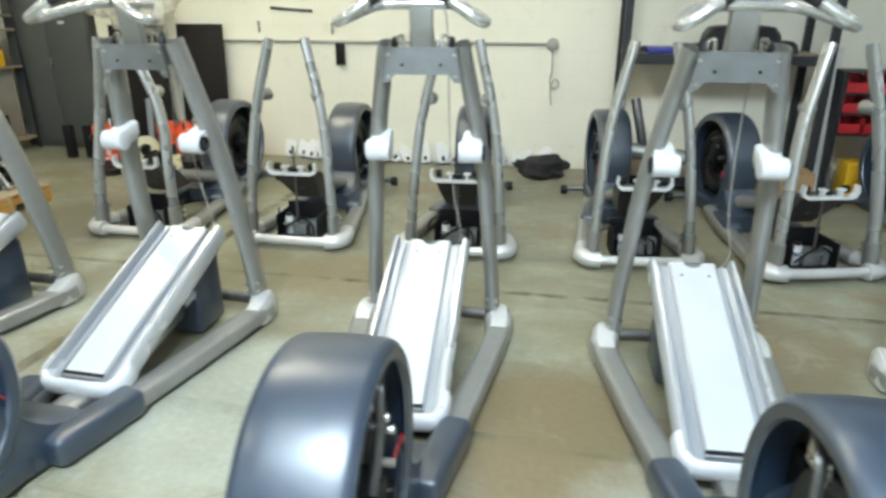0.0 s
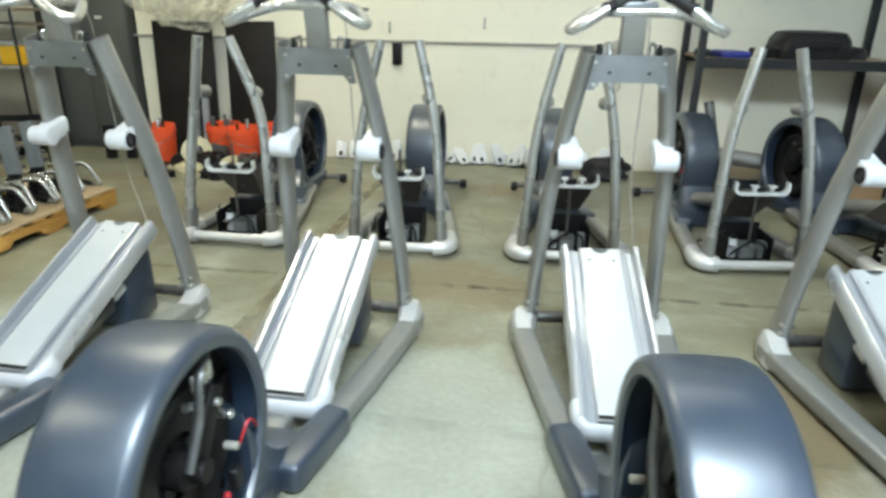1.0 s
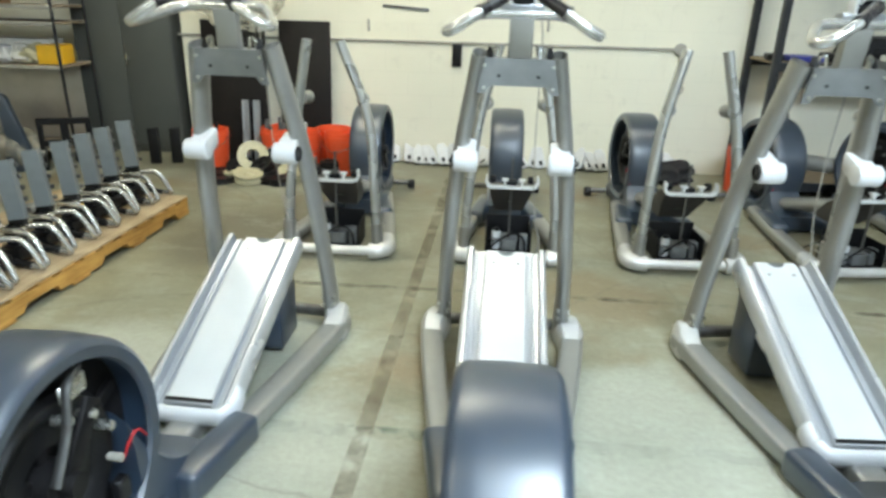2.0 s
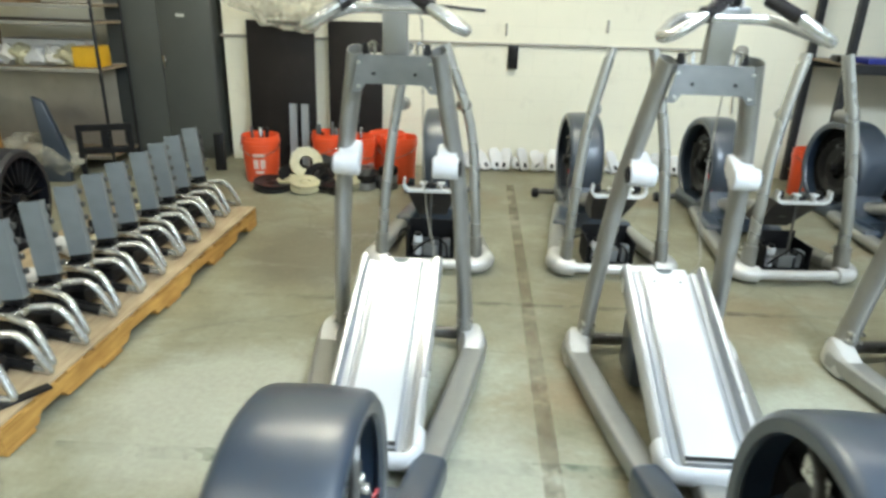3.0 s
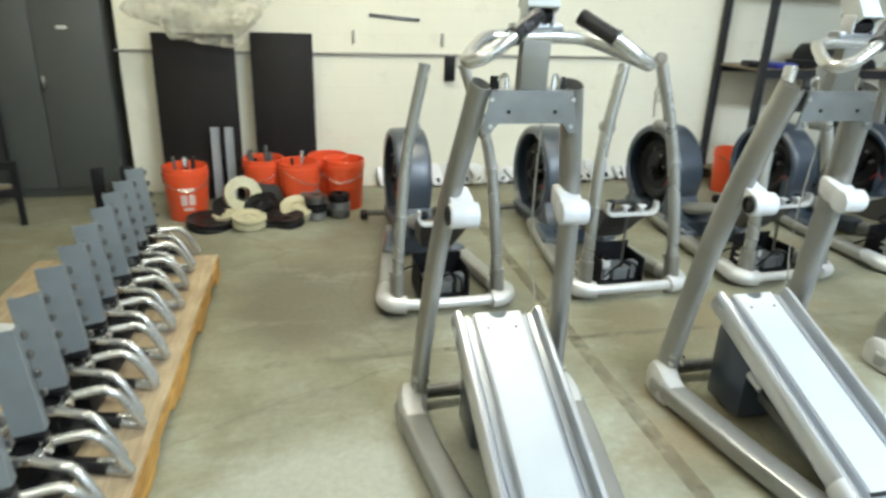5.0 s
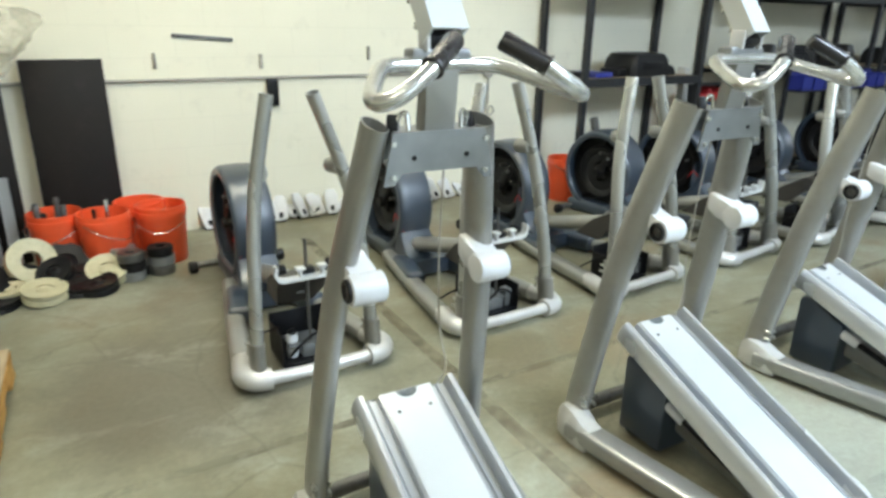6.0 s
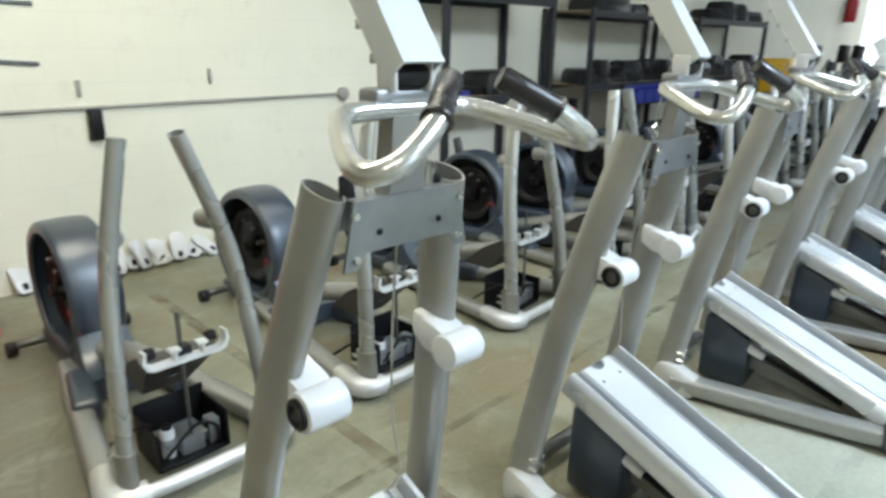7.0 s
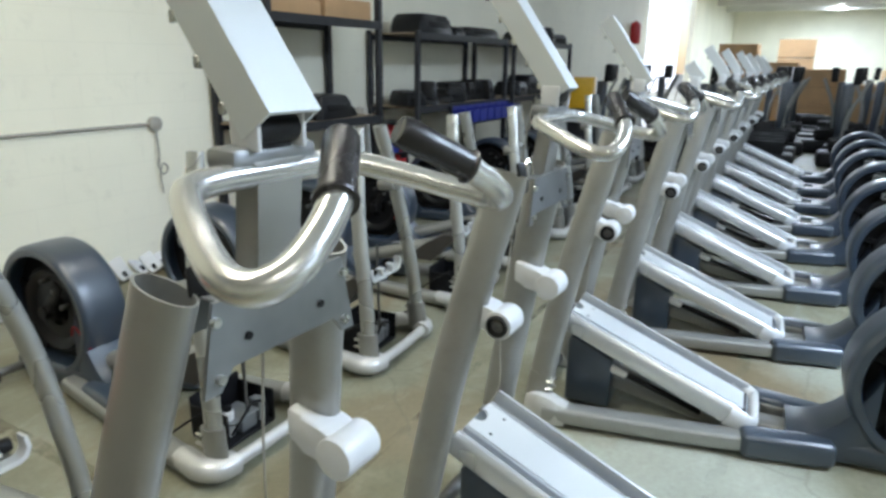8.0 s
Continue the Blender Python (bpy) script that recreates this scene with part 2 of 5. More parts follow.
def painted_wall(name, colour):
    m, n, l, b = node_material(name)
    tc = n.new("ShaderNodeTexCoord")
    sep, comb = n.new("ShaderNodeSeparateXYZ"), n.new("ShaderNodeCombineXYZ")
    l.new(tc.outputs["Object"], sep.inputs[0])
    add = n.new("ShaderNodeMath")
    add.operation = "ADD"
    l.new(sep.outputs[0], add.inputs[0])
    l.new(sep.outputs[1], add.inputs[1])
    l.new(add.outputs[0], comb.inputs[0])
    l.new(sep.outputs[2], comb.inputs[1])
    br = n.new("ShaderNodeTexBrick")
    br.inputs["Scale"].default_value, br.inputs["Mortar Size"].default_value = 1.0, 0.006
    br.inputs["Brick Width"].default_value, br.inputs["Row Height"].default_value = 0.406, 0.203
    br.inputs["Mortar Smooth"].default_value = 0.6
    br.inputs["Color1"].default_value = br.inputs["Color2"].default_value = (1, 1, 1, 1)
    br.inputs["Mortar"].default_value = (0, 0, 0, 1)
    l.new(comb.outputs[0], br.inputs["Vector"])
    big, mid, fine = noise_tex(n, l, 0.7, 6), noise_tex(n, l, 4, 8, 0.7), noise_tex(n, l, 60, 5)
    c = ramp(n, l, big.outputs[0], [(0.3, tuple(v * 0.88 for v in colour)), (0.7, colour)]).outputs[0]
    c = mixed(n, l, "MIX", ramp(n, l, mid.outputs[0], [(0.57, (0, 0, 0)), (0.78, (0.42, 0.42, 0.42))]).outputs[0], c, (0.47, 0.44, 0.36)).outputs[0]
    c = mixed(n, l, "MULTIPLY", 0.035, c, br.outputs["Color"]).outputs[0]
    l.new(c, b.inputs["Base Color"])
    b.inputs["Roughness"].default_value = 0.55
    h = mixed(n, l, "MULTIPLY", 0.35, br.outputs["Color"], fine.outputs[0])
    bump(n, l, b, h.outputs[0], 0.16, 0.003)
    return m


FLOOR = concrete_floor()
WALLM = painted_wall("cream_painted_block", (0.824, 0.796, 0.655))


def worn_stripe(name, colour, cover, most=0.7, gaps=0.5):
    m, n, l, b = node_material(name)
    b.inputs["Base Color"].default_value = (*colour, 1)
    b.inputs["Roughness"].default_value = 0.6
    t = noise_tex(n, l, 7.0, 9, 0.75)
    a = ramp(n, l, t.outputs[0], [(0.5 - cover, (0, 0, 0)), (0.66, (most,) * 3)])
    g = ramp(n, l, noise_tex(n, l, 1.1, 4, 0.6).outputs[0], [(gaps - 0.08, (0.12, 0.12, 0.12)), (gaps + 0.03, (1, 1, 1))])
    l.new(mixed(n, l, "MULTIPLY", 1.0, a.outputs[0], g.outputs[0]).outputs[0], b.inputs["Alpha"])
    return m


GREEN = worn_stripe("worn_green_line", (0.10, 0.19, 0.13), 0.05, 0.6, 0.57)
BROWN = worn_stripe("brown_wheel_track", (0.22, 0.175, 0.105), 0.12, 0.40, 0.36)
JOINT = worn_stripe("dirty_floor_joint", (0.16, 0.125, 0.08), 0.08, 0.42, 0.48)


def film_sheet():
    m, n, l, b = node_material("clear_plastic_film")
    b.inputs["Base Color"].default_value = (0.62, 0.60, 0.50, 1)
    b.inputs["Roughness"].default_value = 0.22
    b.inputs["Transmission Weight"].default_value = 0.35
    b.inputs["IOR"].default_value = 1.3
    t = noise_tex(n, l, 9, 6, 0.6)
    l.new(ramp(n, l, t.outputs[0], [(0.38, (0.12, 0.12, 0.12)), (0.64, (0.72, 0.72, 0.72))]).outputs[0], b.inputs["Alpha"])
    bump(n, l, b, noise_tex(n, l, 24, 5).outputs[0], 0.7, 0.01)
    return m


FILM = film_sheet()


# ---- mesh tools ----
def part(name, bm, material, parent=None, label="", smooth=True, m=None):
    """Links a bmesh as one mesh object under a thing or a part."""
    bmesh.ops.recalc_face_normals(bm, faces=bm.faces)
    me = bpy.data.meshes.new(name)
    bm.to_mesh(me)
    bm.free()
    me.materials.append(material)
    if smooth:
        for p in me.polygons:
            p.use_smooth = True
        me.set_sharp_from_angle(angle=radians(38))
    ob = new(name, me)
    if parent:
        ob.parent = parent
    if m is not None:
        ob.matrix_basis = m
    if label:
        ob["label"] = label
    return ob


def thing(name, m=None, label="", category="", group="", kind=""):
    ob = new(name)
    ob.empty_display_size = 0.1
    if m is not None:
        ob.matrix_basis = m
    return tagged(ob, label, category, group, kind)


def box(bm, lo, hi, bevel=0.0, seg=2, m=None):
    """A bevelled block from corner to corner."""
    geo = bmesh.ops.create_cube(bm, size=1.0)
    vs = geo["verts"]
    size, mid = [b - a for a, b in zip(lo, hi)], [(a + b) / 2 for a, b in zip(lo, hi)]
    bmesh.ops.scale(bm, vec=size, verts=vs)
    bmesh.ops.translate(bm, vec=mid, verts=vs)
    if m is not None:
        bmesh.ops.transform(bm, matrix=m, verts=vs)
    if bevel:
        edges = list({e for v in vs for e in v.link_edges})
        bmesh.ops.bevel(bm, geom=edges, offset=bevel, segments=seg, affect="EDGES", profile=0.5)
    return bm


def block(lo, hi, bevel=0.0, seg=2, m=None):
    return box(bmesh.new(), lo, hi, bevel, seg, m)


def cyl(bm, p, q, r, r2=None, seg=20, bevel=0.0):
    """A rod from p to q."""
    p, q = Vector(p), Vector(q)
    d = q - p
    m = Matrix.Translation((p + q) / 2) @ d.to_track_quat("Z", "Y").to_matrix().to_4x4()
    geo = bmesh.ops.create_cone(bm, cap_ends=True, segments=seg, radius1=r, radius2=r if r2 is None else r2, depth=d.length, matrix=m)
    if bevel:
        rims = [e for e in {e for v in geo["verts"] for e in v.link_edges} if any(len(f.verts) > 4 for f in e.link_faces)]
        bmesh.ops.bevel(bm, geom=rims, offset=bevel, segments=2, affect="EDGES", profile=0.5)
    return bm


def rod(p, q, r, r2=None, seg=20, bevel=0.0):
    return cyl(bmesh.new(), p, q, r, r2, seg, bevel)


def smooth_path(points, steps=6):
    """Catmull-Rom through the points."""
    ps = [Vector(p) for p in points]
    ps = [ps[0] * 2 - ps[1]] + ps + [ps[-1] * 2 - ps[-2]]
    out = []
    for i in range(1, len(ps) - 2):
        a, b, c, d = ps[i - 1:i + 3]
        for k in range(steps):
            t = k / steps
            out.append(0.5 * ((2 * b) + (c - a) * t + (2 * a - 5 * b + 4 * c - d) * t * t + (3 * b - a - 3 * c + d) * t ** 3))
    out.append(ps[-2])
    return out


def tube(points, rx, ry=None, seg=16, up=(0, 1, 0), hollow=0.0, taper=None, bm=None, square=1.0):
    """An oval tube along points: rx across, ry along 'up'. hollow: wall thickness, open at both ends."""
    bm = bm or bmesh.new()
    ry = ry or rx
    pts = [Vector(p) for p in points]
    rings = []
    for inner in ((0.0, hollow) if hollow else (0.0,)):
        col = []
        for i, p in enumerate(pts):
            d = (pts[min(i + 1, len(pts) - 1)] - pts[max(i - 1, 0)]).normalized()
            u = Vector(up) - d * d.dot(Vector(up))
            if u.length < 0.05:
                u = Vector((0, 0, 1)) - d * d.z
            u.normalize()
            s = d.cross(u)
            k = taper[i] if taper else 1.0
            turns = [(math.cos(2 * math.pi * (j + 0.5) / seg), math.sin(2 * math.pi * (j + 0.5) / seg)) for j in range(seg)]
            turns = [(math.copysign(abs(c) ** square, c), math.copysign(abs(w) ** square, w)) for c, w in turns]
            col.append([bm.verts.new(p + s * (rx * k - inner) * c + u * (ry * k - inner) * w) for c, w in turns])
        for a, b in zip(col, col[1:]):
            for j in range(seg):
                bm.faces.new((a[j], a[(j + 1) % seg], b[(j + 1) % seg], b[j]))
        rings.append(col)
    if hollow:
        for end in (0, -1):
            a, b = rings[0][end], rings[1][end]
            for j in range(seg):
                bm.faces.new((a[j], a[(j + 1) % seg], b[(j + 1) % seg], b[j]))
    else:
        for end in (0, -1):
            bm.faces.new(rings[0][end])
    return bm


def lathe(profile, seg=48, axis="X", closed=False):
    """Turns (radius, along) pairs about an axis through the origin."""
    bm = bmesh.new()
    cols = []
    for j in range(seg):
        a = 2 * math.pi * j / seg
        c, s = math.cos(a), math.sin(a)
        cols.append([bm.verts.new((h, r * c, r * s) if axis == "X" else (r * c, r * s, h)) for r, h in profile])
    n = len(profile)
    for j in range(seg):
        a, b = cols[j], cols[(j + 1) % seg]
        for i in range(n if closed else n - 1):
            k = (i + 1) % n
            bm.faces.new((a[i], a[k], b[k], b[i]))
    bmesh.ops.remove_doubles(bm, verts=bm.verts, dist=1e-5)
    return bm


def extrude_profile(profile, p, q, up=(0, 0, 1)):
    """A closed outline of (across, up) pairs drawn out from p to q."""
    bm = bmesh.new()
    p, q = Vector(p), Vector(q)
    d = (q - p).normalized()
    u = (Vector(up) - d * d.dot(Vector(up))).normalized()
    s = d.cross(u)
    a = [bm.verts.new(p + s * x + u * y) for x, y in profile]
    b = [bm.verts.new(q + s * x + u * y) for x, y in profile]
    n = len(profile)
    for i in range(n):
        bm.faces.new((a[i], a[(i + 1) % n], b[(i + 1) % n], b[i]))
    bm.faces.new(a)
    bm.faces.new(b)
    return bm


def plate(outline, y0, y1, bevel=0.0):
    """A flat plate with an (x, z) outline, between two depths."""
    bm = bmesh.new()
    a = [bm.verts.new((x, y0, z)) for x, z in outline]
    b = [bm.verts.new((x, y1, z)) for x, z in outline]
    n = len(outline)
    for i in range(n):
        bm.faces.new((a[i], a[(i + 1) % n], b[(i + 1) % n], b[i]))
    bm.faces.new(a)
    bm.faces.new(b)
    if bevel:
        bmesh.ops.bevel(bm, geom=list(bm.edges), offset=bevel, segments=2, affect="EDGES", profile=0.5)
    return bm


def capsule_outline(p, q, r, seg=10):
    """The hull of two circles, as points of a plane."""
    a = math.atan2(q[1] - p[1], q[0] - p[0])
    out = [(q[0] + r * math.cos(a - math.pi / 2 + math.pi * i / seg), q[1] + r * math.sin(a - math.pi / 2 + math.pi * i / seg)) for i in range(seg + 1)]
    return out + [(p[0] + r * math.cos(a + math.pi / 2 + math.pi * i / seg), p[1] + r * math.sin(a + math.pi / 2 + math.pi * i / seg)) for i in range(seg + 1)]


# ---- the hall ----
BACK = 6.75
X0, X1, Y0 = -8.5, 37.0, -7.0
DOOR = (16.3, 24.0, 4.0)


def structure(name, bm, material, label="", smooth=False):
    return tagged(part(name, bm, material, smooth=smooth), label, kind="structure")


structure("floor", block((X0 - 0.2, Y0 - 0.2, -0.15), (X1 + 6, BACK + 1.1, 0)), FLOOR, "worn grey-green concrete floor with brown stains")
wall_n = bmesh.new()
box(wall_n, (-3.72, BACK, 0), (DOOR[0], BACK + 0.2, CEIL))
box(wall_n, (DOOR[1], BACK, 0), (X1, BACK + 0.2, CEIL))
box(wall_n, (DOOR[0], BACK, DOOR[2]), (DOOR[1], BACK + 0.2, CEIL))
box(wall_n, (-3.92, BACK, 0), (-3.72, BACK + 0.75, CEIL))
structure("wall_north", wall_n, WALLM, "cream painted block wall with scuffs")
structure("wall_recess", block((X0 - 0.2, BACK + 0.55, 0), (-3.92, BACK + 0.75, CEIL)), WALLM, "cream painted wall behind the steel cabinet")
structure("wall_west", block((X0 - 0.2, Y0, 0), (X0, BACK + 0.55, CEIL)), WALLM, "cream painted block side wall")
ws = bmesh.new()
for lo, hi in (((X0, Y0 - 0.2, 0), (-0.8, Y0, CEIL)), ((3.2, Y0 - 0.2, 0), (X1, Y0, CEIL)), ((-0.8, Y0 - 0.2, 3.6), (3.2, Y0, CEIL))):
    box(ws, lo, hi)
structure("wall_south", ws, WALLM, "cream painted wall with an open loading door")
structure("wall_east", block((X1, Y0, 0), (X1 + 0.2, BACK + 0.2, CEIL)), WALLM, "pale end wall of the long hall")
ceil = bmesh.new()
box(ceil, (X0, Y0, CEIL), (X1, BACK, CEIL + 0.15))
for k in range(12):
    x = -6.5 + 3.6 * k
    box(ceil, (x, Y0, CEIL - 0.32), (x + 0.14, BACK, CEIL))
structure("ceiling", ceil, CEILM, "pale painted ceiling with crossing beams")
structure("floor_line_green", block((-3.3, 2.68, 0.0005), (1.6, 2.745, 0.003)), GREEN, "worn green painted floor line")
structure("floor_line_brown", block((-0.032, -2.9, 0.001), (0.032, 2.9, 0.0035), m=pose(-1.495, 3.3, 0, 0, 0, -1.1)), BROWN, "dirty brown straight track on the concrete")
structure("floor_joint", block((-3.4, 3.915, 0.0012), (6.0, 3.955, 0.0032)), JOINT, "dirty joint across the concrete floor")

# fixtures made up to go with the fill lamps
for sx, sy, watts, tone in FILL_STRIPS:
    f = thing("strip_light", pose(sx, sy, CEIL - 0.03), "added white ceiling strip light with two glowing tubes", "ceiling light", "ceiling strip lights")
    part("housing", block((-1.2, -0.13, -0.02), (1.2, 0.13, 0.03), 0.008), WHITE, f)
    for dy in (-0.06, 0.06):
        part("light_tube", rod((-1.17, dy, -0.045), (1.17, dy, -0.045), 0.018), TUBE_GLOW, f)
for sx, sy, watts in SKYLIGHTS:
    f = thing("skylight", pose(sx, sy, CEIL - 0.02), "milky skylight panel glowing with cool daylight", "skylight", "skylights")
    part("pane", block((-1.1, -0.8, -0.02), (1.1, 0.8, 0.0), 0.004), SKY_GLOW, f)
    for lo, hi in (((-1.16, -0.86, -0.05), (1.16, -0.80, 0.02)), ((-1.16, 0.80, -0.05), (1.16, 0.86, 0.02)), ((-1.16, -0.80, -0.05), (-1.10, 0.80, 0.02)), ((1.10, -0.80, -0.05), (1.16, 0.80, 0.02))):
        part("frame_bar", block(lo, hi, 0.004), WHITE, f)


# ---- cross trainers ----
TOPX = 0.140


def upright_path(s):
    return smooth_path([(s * 0.268, 0.075, 0.09), (s * 0.250, 0.030, 0.4), (s * 0.216, -0.043, 0.80), (s * TOPX, -0.145, 1.264)], 5)


def base_parts(t, silver_front, foot=-1.62):
    """Side tubes, corner caps, front bar and rear foot bar."""
    back = 0.0 if silver_front else 0.055
    for s in (-1, 1):
        side = [(s * 0.315, -0.02 + back, 0.055), (s * 0.285, -0.2, 0.055), (s * 0.215, -0.62, 0.055), (s * 0.13, -1.06, 0.06)]
        part("side_tube", tube(smooth_path(side, 4), 0.048, 0.036, 20, (0, 0, 1), square=0.7 if silver_front else 0.42), SILVER, t)
        if silver_front:
            cap = tube(smooth_path([(s * 0.294, -0.130, 0.058), (s * 0.307, -0.07, 0.060), (s * 0.318, 0.0, 0.060), (s * 0.285, 0.055, 0.058), (s * 0.22, 0.066, 0.055)], 4), 0.050, 0.046, 16, (0, 0, 1))
            part("corner_cap", cap, FOOT, t)
        else:
            # moulded shoe: squared, low at the heel, rising to the upright
            bm = bmesh.new()
            rows = []
            for x, y, half, top in ((0.300, -0.125, 0.047, 0.094), (0.305, -0.085, 0.050, 0.108), (0.300, -0.045, 0.054, 0.124), (0.293, 0.0, 0.056, 0.130), (0.285, 0.040, 0.052, 0.122), (0.275, 0.068, 0.040, 0.098)):
                ring = ((-1, 0.012), (-1.04, 0.35 * top), (-0.96, 0.80 * top), (-0.66, 0.98 * top), (0.66, 0.98 * top), (0.96, 0.80 * top), (1.04, 0.35 * top), (1, 0.012))
                rows.append([bm.verts.new((s * x + half * u, y + back, z)) for u, z in ring])
            for a, b in zip(rows, rows[1:]):
                for j in range(8):
                    bm.faces.new((a[j], a[(j + 1) % 8], b[(j + 1) % 8], b[j]))
            bm.faces.new(rows[0])
            bm.faces.new(rows[-1])
            part("corner_cap", bm, SHOE, t, "pale plastic corner shoe")
        part("upright_foot", tube([(s * 0.266, 0.026 + back, 0.05), (s * 0.260, 0.008 + back, 0.21)], 0.033, 0.056, 18), SILVER, t)
        for dx, dz in ((-0.022, 0.142), (0.022, 0.142), (-0.022, 0.178), (0.022, 0.178)):
            part("bolt", rod((s * 0.264 + dx, -0.052 + back, dz), (s * 0.264 + dx, -0.02 + back, dz), 0.0075, seg=10), BOLT, t)
    part("front_bar", tube(smooth_path([(-0.24, 0.064 + back, 0.055), (-0.1, 0.072 + back, 0.055), (0.1, 0.072 + back, 0.055), (0.24, 0.064 + back, 0.055)], 3), 0.026, 0.028, 14, (0, 0, 1)),
         FOOT if silver_front else IRON, t)
    part("rear_foot_bar", rod((-0.27, foot, 0.05), (0.27, foot, 0.05), 0.022, bevel=0.005), IRON, t)
    for s in (-1, 1):
        part("end_cap", rod((s * 0.24, foot, 0.04), (s * 0.29, foot, 0.04), 0.036, bevel=0.008), BLACK, t)


def wheel_parts(t, fitted=True, shift=0.0, w=0.115, r=0.345):
    """The drive wheel's hollow shroud with spokes, hub and crank inside."""
    c = Vector((0, -1.45 + shift, r + 0.03))
    m = Matrix.Translation(c)
    prof = [(r - 0.05, -w), (r - 0.022, -w - 0.004), (r - 0.008, -w + 0.006), (r - 0.002, -w + 0.02), (r, -0.05), (r + 0.002, 0), (r, 0.05), (r - 0.002, w - 0.02),
            (r - 0.008, w - 0.006), (r - 0.022, w + 0.004), (r - 0.05, w), (r - 0.055, w - 0.012), (r - 0.03, w - 0.03), (r - 0.026, 0), (r - 0.03, -w + 0.03), (r - 0.055, -w + 0.012)]
    shroud = part("wheel_shroud", lathe(prof, 56, "X", True), DARK, t, "blue-grey plastic drum", m=m)
    part("web_disc", lathe([(0.0, -0.012), (0.29, -0.008), (0.315, -0.02), (0.315, 0.02), (0.29, 0.008), (0.0, 0.012)], 40), SHADOWY, shroud)
    for s in (-1, 1):
        part("pulley", lathe([(0.085, s * 0.03), (0.20, s * 0.03), (0.215, s * 0.045), (0.20, s * 0.06), (0.17, s * 0.055), (0.15, s * 0.035), (0.085, s * 0.035)], 36, "X", True), BLACK, shroud)
        part("hub", lathe([(0.0, s * 0.012), (0.055, s * 0.012), (0.055, s * 0.07), (0.035, s * 0.08), (0.03, s * 0.11), (0.0, s * 0.11)], 24), SHADOWY, shroud)
        for k in range(5):
            a = 2 * math.pi * k / 5 + 0.3
            bm = block((s * 0.02 - 0.006, 0.05, -0.018), (s * 0.02 + 0.012, 0.30, 0.018), 0.004, 1, Matrix.Rotation(a, 4, "X"))
            part("spoke", bm, SHADOWY, shroud)
        part("crank_arm", block((s * 0.085 - 0.009, -0.02, -0.03), (s * 0.085 + 0.009, 0.20, 0.03), 0.008, 2, Matrix.Rotation(0.9 + (0 if s > 0 else math.pi), 4, "X")), SHADOWY, shroud)
        for k in range(3):
            a = 0.9 + (0 if s > 0 else math.pi) + (k - 1) * 0.55
            y, z = 0.16 * math.cos(a), 0.16 * math.sin(a)
            part("bolt", rod((s * 0.06, y, z), (s * 0.105, y, z), 0.013, seg=12, bevel=0.003), BOLT if fitted else IRON, shroud)
        if not fitted:
            continue
        fork = smooth_path([(s * 0.10, -0.06, 0.04), (s * 0.105, 0.0, 0.15), (s * 0.10, 0.03, 0.24), (s * 0.09, 0.09, 0.26)], 4)
        part("bent_lever", tube(fork, 0.012, 0.008, 8), IRON, shroud)
        part("lever_plate", block((s * 0.085 - 0.004, 0.02, 0.19), (s * 0.085 + 0.004, 0.11, 0.24), 0.003, 1), BOLT, shroud)
        part("junction_block", block((s * 0.09 - 0.02, 0.14, -0.19), (s * 0.09 + 0.012, 0.185, -0.12), 0.006, 1), BLACK, shroud)
        part("brass_fitting", rod((s * 0.06, 0.17, -0.06), (s * 0.100, 0.17, -0.06), 0.012, seg=10, bevel=0.003), CONDUIT, shroud)
        part("red_clip", block((s * 0.085 - 0.008, 0.10, -0.185), (s * 0.085 + 0.008, 0.122, -0.165), 0.005, 1), RED, shroud)
    part("wire", tube(smooth_path([(0.09, 0.18, -0.08), (0.105, 0.23, -0.02), (0.10, 0.28, -0.07), (0.09, 0.31, -0.12)], 5), 0.004, seg=8), RED, shroud, "red wire")
    # fairing that sweeps from the base up to the drum
    bm = bmesh.new()
    rows = []
    steps = 10
    for i in range(steps + 1):
        k = i / steps
        y = -0.93 + shift - 0.30 * k
        top = 0.115 + 0.30 * k ** 2.6
        half = 0.155 - 0.05 * k
        row = []
        for x, z in ((-half, 0.02), (-half * 1.0, top * 0.7), (-half * 0.86, top * 0.93), (-half * 0.5, top), (half * 0.5, top), (half * 0.86, top * 0.93), (half, top * 0.7), (half, 0.02)):
            row.append(bm.verts.new((x, y, z)))
        rows.append(row)
    for a, b in zip(rows, rows[1:]):
        for j in range(8):
            bm.faces.new((a[j], a[(j + 1) % 8], b[(j + 1) % 8], b[j]))
    bm.faces.new(rows[0])
    bm.faces.new(rows[-1])
    part("fairing", bm, DARK, t, "blue-grey plastic fairing")
    for s in (-1, 1):
        bm = block((-0.055, -0.18, 0.008), (0.055, 0.17, 0.116), 0.028, 4)
        part("tube_sleeve", bm, DARK, t, m=pose(s * 0.168, -0.93 + shift, 0, 0, 0, -s * 11.5))
    part("keel", block((-0.12, -1.72 + shift, 0.01), (0.12, -1.12 + shift, 0.11), 0.03, 3), DARK, t)


